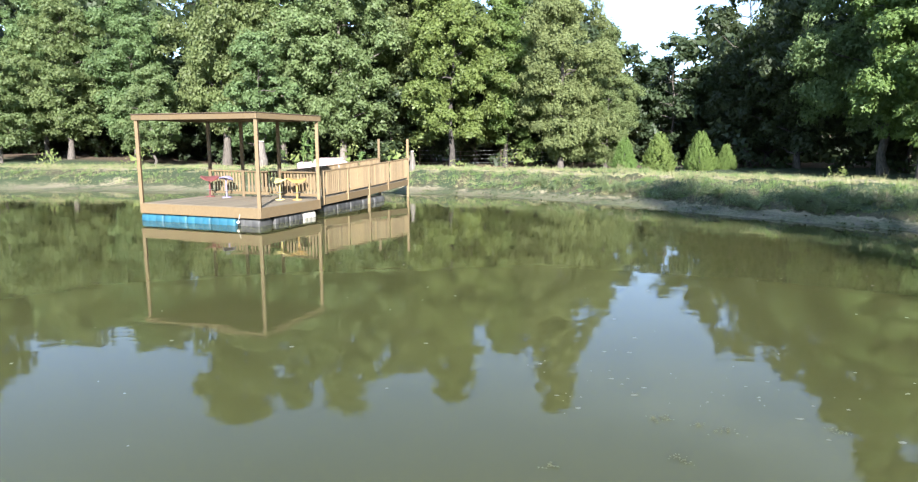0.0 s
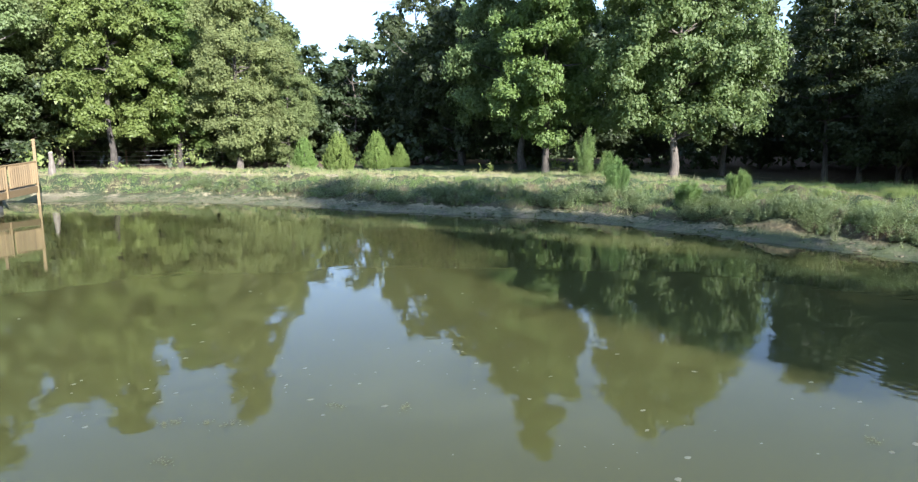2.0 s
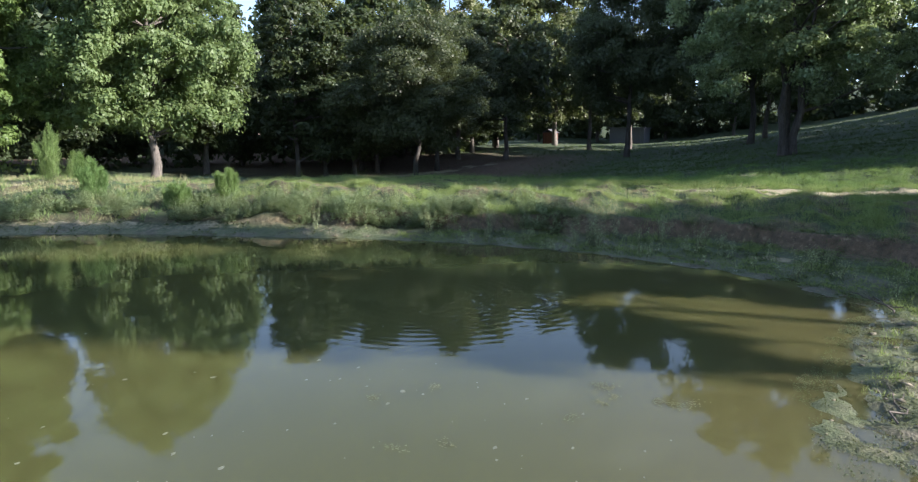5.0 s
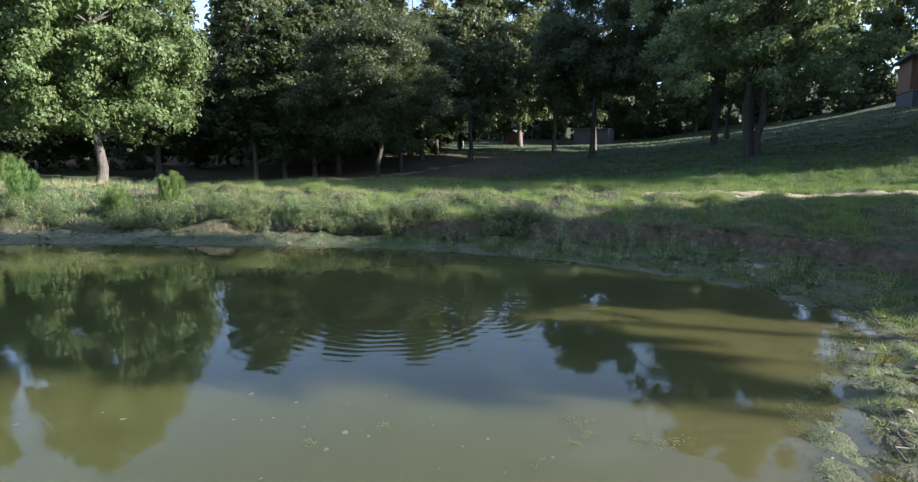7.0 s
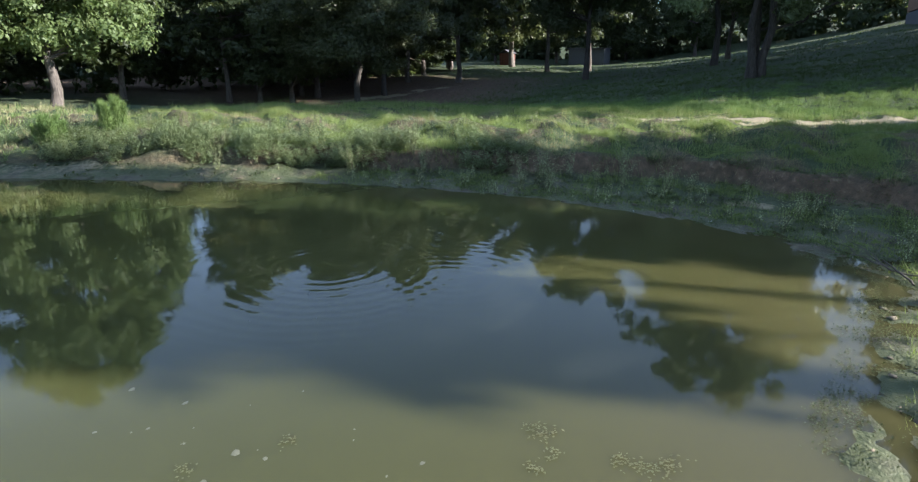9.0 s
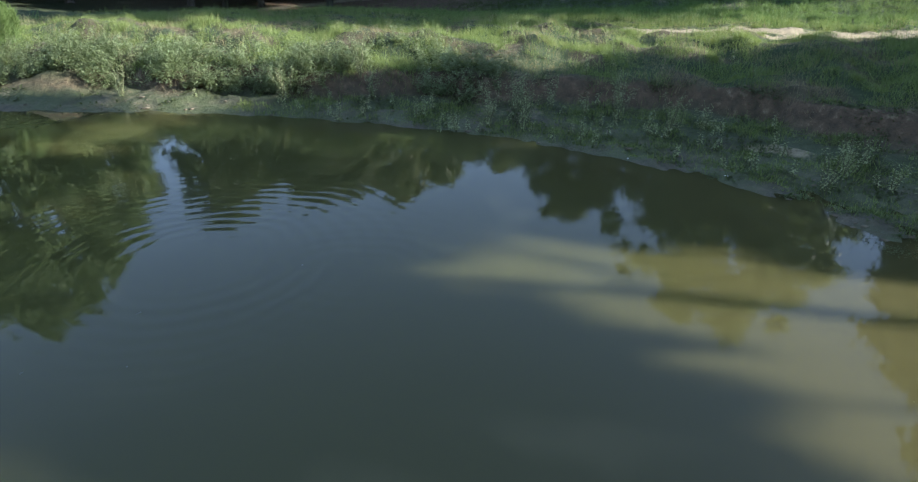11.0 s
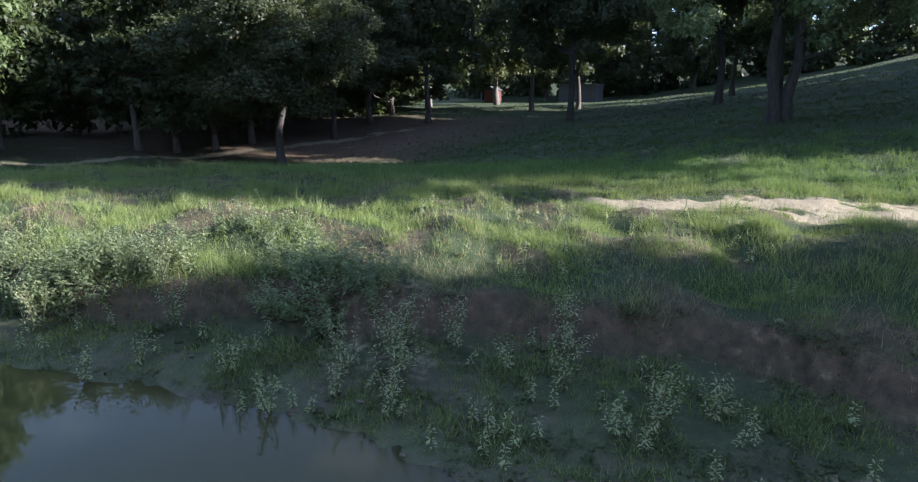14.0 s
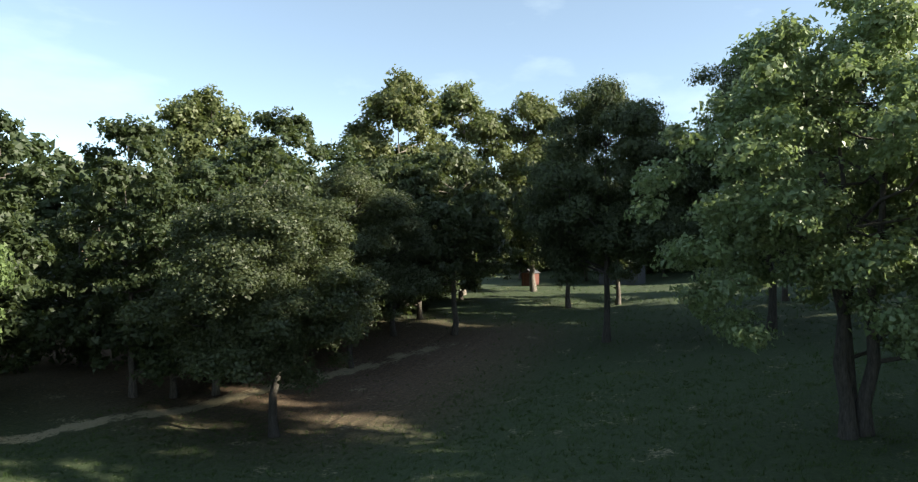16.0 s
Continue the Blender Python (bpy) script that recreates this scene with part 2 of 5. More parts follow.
STRAW_FAR = leaf_material("dry_meadow_blades", (0.26, 0.235, 0.125), (0.32, 0.285, 0.16), (0.38, 0.34, 0.2), 0.3, 0.7)
BARK = bark_material("grey_bark", (0.05, 0.042, 0.035), (0.19, 0.165, 0.14))
BARK_DARK = bark_material("dark_bark", (0.03, 0.026, 0.022), (0.1, 0.088, 0.075))
BARK_PALE = bark_material("pale_bark", (0.1, 0.085, 0.07), (0.26, 0.228, 0.195))
STEM = plain_material("green_stem", (0.12, 0.13, 0.06), 0.7)
WOOD = wood_material("treated_pine", (0.12, 0.076, 0.032), (0.225, 0.152, 0.07), (0.16, 0.135, 0.085))
WOOD_DECK = wood_material("deck_boards", (0.13, 0.1, 0.065), (0.23, 0.185, 0.12), (0.19, 0.17, 0.13))
DRUM_BLUE = plain_material("blue_plastic", (0.022, 0.11, 0.165), 0.55, 0, 0.25, 3)
DRUM_BLACK = plain_material("black_plastic", (0.06, 0.06, 0.058), 0.6, 0, 0.5, 3)
DRUM_WHITE = plain_material("white_plastic", (0.5, 0.47, 0.4), 0.5, 0, 0.15, 3)
PAINT_RED = plain_material("red_paint", (0.16, 0.05, 0.045), 0.55)
PAINT_LILAC = plain_material("lilac_paint", (0.22, 0.2, 0.31), 0.55)
PAINT_YELLOW = plain_material("yellow_paint", (0.5, 0.42, 0.16), 0.55)
PAINT_ORANGE = plain_material("orange_paint", (0.42, 0.26, 0.08), 0.55)
HULL = plain_material("weathered_gelcoat", (0.5, 0.38, 0.37), 0.45, 0, 0.15, 2)
METAL = plain_material("galvanised_wire", (0.3, 0.3, 0.29), 0.5, 0.8)
RUST_STEEL = plain_material("rusty_post", (0.13, 0.09, 0.06), 0.7, 0.3)
ROOF_BOARD = wood_material("roof_plywood", (0.1, 0.06, 0.04), (0.2, 0.13, 0.085), (0.14, 0.12, 0.1))
RED_BOARD = wood_material("red_boards", (0.11, 0.03, 0.022), (0.17, 0.052, 0.035), (0.13, 0.065, 0.048))
BROWN_BOARD = wood_material("brown_siding", (0.16, 0.08, 0.05), (0.28, 0.15, 0.09), (0.2, 0.12, 0.08))
ROOF_GREY = plain_material("grey_roofing", (0.09, 0.09, 0.095), 0.8)
SIDING = plain_material("grey_siding", (0.09, 0.097, 0.105), 0.7)
GLASS = plain_material("dark_window_glass", (0.04, 0.05, 0.06), 0.05)
TRIM_WHITE = plain_material("white_trim", (0.7, 0.7, 0.68), 0.6, 0, 0.08)
GROUND = ground_material()
WATER = water_material()
SCUM = plain_material("pond_scum", (0.12, 0.125, 0.085), 0.7)
COVER = leaf_material("margin_leaves", (0.042, 0.06, 0.024), (0.075, 0.1, 0.038), (0.13, 0.15, 0.062), 0.25, 0.7)
PONDWEED = leaf_material("stranded_pondweed", (0.05, 0.055, 0.025), (0.09, 0.1, 0.042), (0.15, 0.15, 0.075), 0.2, 0.8)
DRIFT = plain_material("driftwood", (0.09, 0.075, 0.06), 0.85)
STONE_PALE = plain_material("pale_stone", (0.45, 0.42, 0.37), 0.85)
MUD = plain_material("wet_clod", (0.15, 0.125, 0.085), 0.9, 0, 0.4, 5)
FLOATING = leaf_material("floating_pondweed", (0.085, 0.09, 0.045), (0.13, 0.135, 0.07), (0.19, 0.19, 0.11), 0.2, 0.6)


# ---- mesh helpers ----
def part(name, bm, mat, parent=None, label=""):
    me = bpy.data.meshes.new(name)
    bm.to_mesh(me)
    bm.free()
    me.materials.append(mat)
    ob = new(name, me)
    if parent is not None:
        ob.parent = parent
    if label:
        tagged(ob, label)
    return ob


def raw(name, verts, faces, mat, parent=None, label="", smooth=False):
    """One mesh object from arrays: verts (n, 3), faces (m, 3 or 4)."""
    me = bpy.data.meshes.new(name)
    faces = np.asarray(faces, dtype=np.int32)
    k = faces.shape[1]
    me.vertices.add(len(verts))
    me.vertices.foreach_set("co", np.asarray(verts, dtype=np.float32).ravel())
    me.loops.add(faces.size)
    me.loops.foreach_set("vertex_index", faces.ravel())
    me.polygons.add(len(faces))
    me.polygons.foreach_set("loop_start", np.arange(0, faces.size, k, dtype=np.int32))
    if smooth:
        me.polygons.foreach_set("use_smooth", np.ones(len(faces), dtype=bool))
    me.update(calc_edges=True)
    me.materials.append(mat)
    ob = new(name, me)
    if parent is not None:
        ob.parent = parent
    if label:
        tagged(ob, label)
    return ob


def box(bm, x0, y0, z0, x1, y1, z1, bevel=0.0, m=None):
    t = Matrix.Translation(((x0 + x1) / 2, (y0 + y1) / 2, (z0 + z1) / 2)) @ Matrix.Diagonal((abs(x1 - x0), abs(y1 - y0), abs(z1 - z0), 1))
    got = bmesh.ops.create_cube(bm, size=1, matrix=(m or Matrix()) @ t)
    if bevel:
        edges = list({e for v in got["verts"] for e in v.link_edges})
        bmesh.ops.bevel(bm, geom=edges, offset=bevel, segments=1, affect="EDGES")


def bar(bm, a, b, w, d, bevel=0.004):
    """A squared timber from a to b, w wide and d deep."""
    a, b = Vector(a), Vector(b)
    q = (b - a).to_track_quat("Z", "Y").to_matrix().to_4x4()
    box(bm, -w / 2, -d / 2, 0, w / 2, d / 2, (b - a).length, bevel, Matrix.Translation(a) @ q)


def tube(points, radii, sides=7):
    """Rings round a line of points: verts and quads."""
    pts = np.asarray(points, float)
    n = len(pts)
    tan = np.gradient(pts, axis=0)
    tan /= np.linalg.norm(tan, axis=1)[:, None] + 1e-9
    ref = np.where(np.abs(tan[:, 2:3]) > 0.9, np.array([[1.0, 0, 0]]), np.array([[0, 0, 1.0]]))
    u = np.cross(tan, ref)
    u /= np.linalg.norm(u, axis=1)[:, None] + 1e-9
    v = np.cross(tan, u)
    a = np.linspace(0, 2 * np.pi, sides, endpoint=False)
    r = np.asarray(radii, float)[:, None, None]
    verts = pts[:, None] + r * (np.cos(a)[None, :, None] * u[:, None] + np.sin(a)[None, :, None] * v[:, None])
    i, j = np.meshgrid(np.arange(n - 1), np.arange(sides), indexing="ij")
    k = (j + 1) % sides
    faces = np.stack([i * sides + j, i * sides + k, (i + 1) * sides + k, (i + 1) * sides + j], -1).reshape(-1, 4)
    return verts.reshape(-1, 3), faces


def joined(pieces):
    vs, fs, at = [], [], 0
    for v, f in pieces:
        vs.append(v)
        fs.append(f + at)
        at += len(v)
    return np.concatenate(vs), np.concatenate(fs)


def blades(places, dirs, normals, length, width, bend=0.15):
    """Leaves: pointed, folded quads with two triangles each."""
    n = len(places)
    d = dirs / (np.linalg.norm(dirs, axis=1)[:, None] + 1e-9)
    s = np.cross(d, normals)
    s /= np.linalg.norm(s, axis=1)[:, None] + 1e-9
    up = np.cross(s, d)
    L, W = length[:, None], width[:, None]
    a = places
    b = places + d * L * 0.45 + s * W * 0.5 + up * L * bend
    c = places + d * L
    e = places + d * L * 0.45 - s * W * 0.5 + up * L * bend
    verts = np.stack([a, b, c, e], 1).reshape(-1, 3)
    i = np.arange(n)[:, None] * 4
    return verts, np.concatenate([i + np.array([[0, 1, 2]]), i + np.array([[0, 2, 3]])], 1).reshape(-1, 3)


def spears(places, dirs, length, width, rng):
    """Grass blades: one slender triangle each, turned any way."""
    d = dirs / (np.linalg.norm(dirs, axis=1)[:, None] + 1e-9)
    a = rng.rand(len(places)) * 6.283
    side = np.stack([np.cos(a), np.sin(a), 0 * a], 1) * width[:, None] * 0.5
    verts = np.stack([places - side, places + side, places + d * length[:, None]], 1).reshape(-1, 3)
    return verts, np.arange(len(verts)).reshape(-1, 3)


def step(a, b, x):
    t = np.clip((x - a) / (b - a), 0, 1)
    return t * t * (3 - 2 * t)


WAVES = np.random.RandomState(4).rand(24, 4)


def rough(x, y, size):
    """Smooth unevenness of about -1 to 1, with bumps of about that size."""
    out = 0
    for k in range(8):
        w = WAVES[k]
        ang, f = w[0] * 6.283, (0.6 + 1.2 * w[1]) * 6.283 / size
        out = out + np.sin(f * (np.cos(ang) * x + np.sin(ang) * y) + w[2] * 6.283)
    return out / 4


# ---- the lie of the land ----
SHORE = [(-40, 33), (-30, 32.5), (-22, 32), (-16, 31.2), (-12.8, 30.9), (-6, 30.6), (0.4, 28.6), (5, 25.4), (8.6, 21.2), (11, 18.6), (13.2, 16.2),
         (14.5, 13), (15.25, 10), (16.0, 7), (16.15, 4.5), (15.95, 2), (15.25, 0.1), (14.35, -1.55), (13.4, -2.4), (12.55, -2.9), (11.7, -2.5),
         (10.8, -2.2), (9.8, -2), (8.7, -1.55), (7.5, -1.6), (6, -3.2), (3, -6), (-3, -8.5), (-12, -10), (-25, -9), (-38, -2), (-46, 10), (-46, 25)]


def smooth_ring(points, n=6):
    p = np.array(points, float)
    out = []
    for i in range(len(p)):
        a, b, c, d = p[i - 1], p[i], p[(i + 1) % len(p)], p[(i + 2) % len(p)]
        for t in np.arange(n) / n:
            out.append(0.5 * (2 * b + (c - a) * t + (2 * a - 5 * b + 4 * c - d) * t ** 2 + (3 * b - a - 3 * c + d) * t ** 3))
    return np.array(out)


RING = smooth_ring(SHORE)


def shore_distance(x, y):
    """Metres from the water's edge, minus inside the pond."""
    x, y = np.asarray(x, float), np.asarray(y, float)
    best = np.full(x.shape, 1e9)
    inside = np.zeros(x.shape, bool)
    for (ax, ay), (bx, by) in zip(RING, np.roll(RING, -1, 0)):
        ex, ey = bx - ax, by - ay
        t = np.clip(((x - ax) * ex + (y - ay) * ey) / (ex * ex + ey * ey + 1e-9), 0, 1)
        best = np.minimum(best, (x - ax - t * ex) ** 2 + (y - ay - t * ey) ** 2)
        cross = ((ay > y) != (by > y)) & (x < (bx - ax) * (y - ay) / (by - ay + 1e-12) + ax)
        inside ^= cross
    return np.where(inside, -1, 1) * np.sqrt(best)


def shelf(x, y):
    """Width of the flat muddy margin."""
    east = step(6, -2.5, y) * step(12, 15, x)
    south = step(16, 13, x) * step(2, -1, y)
    return 1.08 + 0.5 * step(20, 28, y) + 1.6 * east * (1 - south) + 2.6 * south + 0.3 * rough(x, y, 3.0)


def back_land(x, y):
    u = np.maximum(0, 9 - y)
    hill = (0.06 * u + 0.0025 * u * u) * step(16, 34, x)
    hill = hill + 0.05 * np.maximum(0, -8 - y) * step(34, 16, x)
    z = 0.5 + hill + 0.02 * np.maximum(0, x - 36) - 0.95 * np.exp(-((x - 38) / 16) ** 2 - ((y - 17) / 11) ** 2)
    z = z + 0.9 * step(-14, -32, x) + 0.12 * rough(x, y, 9.0)
    far = np.hypot(x - 5, y - 20)
    z = np.minimum(z, 11) + 9 * step(105, 150, far) * step(-60, 0, y)
    return z


def land(x, y, d=None):
    x, y = np.asarray(x, float), np.asarray(y, float)
    d = shore_distance(x, y) if d is None else d
    w = shelf(x, y)
    crest = 1.02 - 0.15 * step(18, 28, y) + 0.08 * rough(x, y, 5.0)
    k = np.maximum(d - w, 0)
    mire = step(16, 13, x) * step(2, -1, y)
    out = 0.2 * np.clip(d / w, 0, 1) * (1 - 0.55 * mire) + (crest - 0.2) * ((0.4 - 0.15 * step(8, 13, y)) * step(0, 0.22 + 0.35 * step(8, 13, y), k) + (0.6 + 0.15 * step(8, 13, y)) * step(0.1, 2.8, k))
    t = step(5.5, 15, k)
    out = out * (1 - t) + back_land(x, y) * t
    out = out + np.where(d > 0.3, 0.04 * rough(x * 1.3, y * 1.1, 0.9) + 0.022 * rough(y, x, 0.45), 0) + 0.095 * rough(x, y * 1.2, 1.7) * step(0.1, 0.8, k) * step(5, 2.5, k)
    out = out + mire * step(4.5, 3.0, d) * step(0, 0.6, d) * (0.05 * rough(x, y, 0.8) + 0.03 * rough(y * 1.3, x, 0.4))
    rim = step(1.3, 0.2, np.abs(d)) * (0.022 * rough(x, y, 1.1) + 0.014 * rough(y, x * 1.2, 0.42))
    out = out + rim
    inn = -0.02 + np.maximum(-1.4, 0.13 * d) + rim
    return np.where(d > 0, out, inn)


def land_at(x, y):
    return float(land(np.array([x]), np.array([y]))[0])


def graded(lo, hi, fine_lo, fine_hi, fine, ends):
    a = np.arange(fine_lo, fine_hi + fine / 2, fine)
    left, right = [fine_lo], [fine_hi]
    s = fine
    while left[-1] > lo:
        s = min(s * 1.022 if s < 0.4 else s * 1.13, ends)
        left.append(left[-1] - s)
    s = fine
    while right[-1] < hi:
        s = min(s * 1.022 if s < 0.4 else s * 1.13, ends)
        right.append(right[-1] + s)
    return np.concatenate([np.array(left[:0:-1]), a, np.array(right[1:])])


def track_line(x, y, d):
    """1 on the dirt track along the crest and through the trees, 0 off it."""
    mid = 22.15 + 0.15 * np.sin(y * 0.7) - 0.12 * (y + 1)
    half = np.clip(0.34 + 0.3 * (1.2 - y), 0.2, 1.1) * (1 + 0.25 * rough(x, y, 1.2))
    near = np.exp(-((x - mid) / half) ** 4) * step(3.2, 0.6, y) * step(-40, -20, y) * (1 - 0.55 * step(0.25, 0.8, rough(y, x, 1.1)))
    along = 27.5 - 0.31 * (x - 20) - 0.0008 * (x - 20) ** 2          # the path through the eastern trees
    wood = np.exp(-((y - along) / 0.8) ** 4) * step(18, 26, x) * step(64, 50, x)
    north = np.exp(-((d - 5.4) / 1.0) ** 4) * step(17, 21, y) * step(24, 18, x)
    return np.maximum(np.maximum(near, wood * 0.85), north * 0.9)


def clay_patch(x, y):
    """The strip of bare pale clay on the damp shelf."""
    off = x - 16.05 - 0.16 * (y + 1.65) + 0.1 * rough(x, y, 0.6)
    return np.exp(-((y + 1.7) / 0.55) ** 4 - (off / 0.17) ** 4)


def make_ground():
    xs = graded(-900, 900, 6, 24, 0.14, 90)
    ys = graded(-900, 900, -6, 16, 0.14, 90)
    X, Y = np.meshgrid(xs, ys, indexing="ij")
    D = shore_distance(X.ravel(), Y.ravel()).reshape(X.shape)
    Z = land(X, Y, D)
    nx, ny = X.shape
    i, j = np.meshgrid(np.arange(nx - 1), np.arange(ny - 1), indexing="ij")
    q = np.stack([i * ny + j, (i + 1) * ny + j, (i + 1) * ny + j + 1, i * ny + j + 1], -1).reshape(-1, 4)
    ob = raw("ground", np.stack([X, Y, Z], -1).reshape(-1, 3), q, GROUND, smooth=True)
    w = shelf(X, Y)
    k = D - w
    wet = np.where(D < 0, 1.0, step(1.15, 0.15, D / w) * 0.95)
    wet = np.where(D < 0, 1.0, wet * (1 - step(11, 16, Y)) + step(11, 16, Y) * step(1.05, 0.6, D / w) * 0.7)
    wet = np.maximum(wet, 0.9 * step(15, 13, X) * step(1, -1, Y) * step(3.6, 2.6, D))
    beach = step(1.08, 0.95, D / w) * (0.3 + 0.25 * step(9, 16, Y))
    bare = np.clip(np.maximum.reduce([beach, track_line(X, Y, D) * 0.74, 0.25 + 0 * X]), 0, 1)
    litter = step(30, 42, X) * step(6, 15, Y) * step(66, 56, X) + step(44, 48, Y)
    litter = np.maximum(litter, step(0.05, 0.5, rough(X, Y, 1.7)) * step(0.2, 0.5, k) * step(5.5, 3.5, k) * 0.55)
    litter = np.maximum(litter, np.exp(-((k - 0.15) / (0.32 - 0.14 * step(8, 12, Y))) ** 2) * (0.9 - 0.35 * step(8, 12, Y)))
    pale = clay_patch(X, Y)
    bare, wet = np.maximum(bare, 0.8 * pale), wet * (1 - 0.75 * pale)
    for key, val in (("bare", bare), ("wet", wet), ("litter", np.clip(litter, 0, 1))):
        ob.data.attributes.new(key, "FLOAT", "POINT").data.foreach_set("value", val.ravel().astype(np.float32))
    return tagged(ob, "grassy pond bank and hillside with bare clay margins", "ground", kind="structure")


def make_water():
    xs, ys = np.arange(-48, 19, 0.5), np.arange(-12, 35, 0.5)
    X, Y = np.meshgrid(xs, ys, indexing="ij")
    D = shore_distance(X.ravel(), Y.ravel()).reshape(X.shape)
    nx, ny = X.shape
    i, j = np.meshgrid(np.arange(nx - 1), np.arange(ny - 1), indexing="ij")
    q = np.stack([i * ny + j, (i + 1) * ny + j, (i + 1) * ny + j + 1, i * ny + j + 1], -1).reshape(-1, 4)
    keep = D[:-1, :-1].ravel() < 1.2
    ob = raw("water", np.stack([X, Y, 0 * X], -1).reshape(-1, 3), q[keep], WATER, smooth=True)
    shallow = step(-4.0, 0, D) * step(3, -1, Y) + 0.5 * step(-1.2, 0, D)
    ob.data.attributes.new("shallow", "FLOAT", "POINT").data.foreach_set("value", np.clip(shallow, 0, 1).ravel().astype(np.float32))
    return tagged(ob, "still olive-brown muddy pond water", "water", kind="structure")


make_ground()
make_water()


# ---- trees ----
def crown_leaves(rng, centres, radii, per, size, outward=1.0, flat=0.5, core=16, fine=True):
    """Leaves in sprays over the outside of each clump, and a looser mass inside."""
    pl, di, no, sz = [], [], [], []
    for c, r in zip(centres, radii):
        n = max(12, int(per * (r / 1.2) ** 2))
        m = max(6, n // 14)
        v = rng.normal(size=(m, 3))
        v /= np.linalg.norm(v, axis=1)[:, None]
        v[:, 2] = np.where(v[:, 2] < -0.55, -v[:, 2] * 0.6, v[:, 2])
        spray = v * (r * (0.5 + 0.58 * rng.rand(m)))[:, None]
        k = rng.randint(0, m, n)
        p = spray[k] + rng.normal(size=(n, 3)) * r * 0.2
        out = p / (np.linalg.norm(p, axis=1)[:, None] + 1e-6)
        nrm = out * outward + rng.normal(size=(n, 3)) * flat + np.array([0, 0, 0.25])
        t = np.cross(nrm, rng.normal(size=(n, 3)))
        t[:, 2] -= 0.25
        pl.append(c + p * np.array([1.0, 1.0, 0.85])), di.append(t), no.append(nrm)
        sz.append(size * (0.6 + 0.8 * rng.rand(n)))
        v = rng.normal(size=(core, 3))
        v /= np.linalg.norm(v, axis=1)[:, None]
        pl.append(c + v * r * 0.45 * rng.rand(core, 1)), di.append(rng.normal(size=(core, 3))), no.append(rng.normal(size=(core, 3)))
        sz.append(r * (0.2 + 0.16 * rng.rand(core)))
    pl, di, no, s = np.concatenate(pl), np.concatenate(di), np.concatenate(no), np.concatenate(sz)
    if fine:
        return blades(pl, di, no, s, s * (0.6 + 0.3 * rng.rand(len(pl))))
    d = di / (np.linalg.norm(di, axis=1)[:, None] + 1e-9)
    w = np.cross(d, no)
    w /= np.linalg.norm(w, axis=1)[:, None] + 1e-9
    half = (s * (0.35 + 0.2 * rng.rand(len(pl))))[:, None]
    skew = (rng.rand(len(pl), 1) - 0.5) * 0.6
    verts = np.stack([pl - w * half, pl + w * half, pl + d * s[:, None] + w * half * skew], 1).reshape(-1, 3)
    return verts, np.arange(len(verts)).reshape(-1, 3)


def limb(rng, a, b, r0, r1, n=5, sag=0.06, sides=5):
    t = np.linspace(0, 1, n)[:, None]
    p = a * (1 - t) + b * t
    L = np.linalg.norm(b - a)
    p[1:-1] += rng.normal(size=(n - 2, 3)) * L * sag * np.array([1, 1, 0.5])
    return tube(p, np.linspace(r0, r1, n), sides)


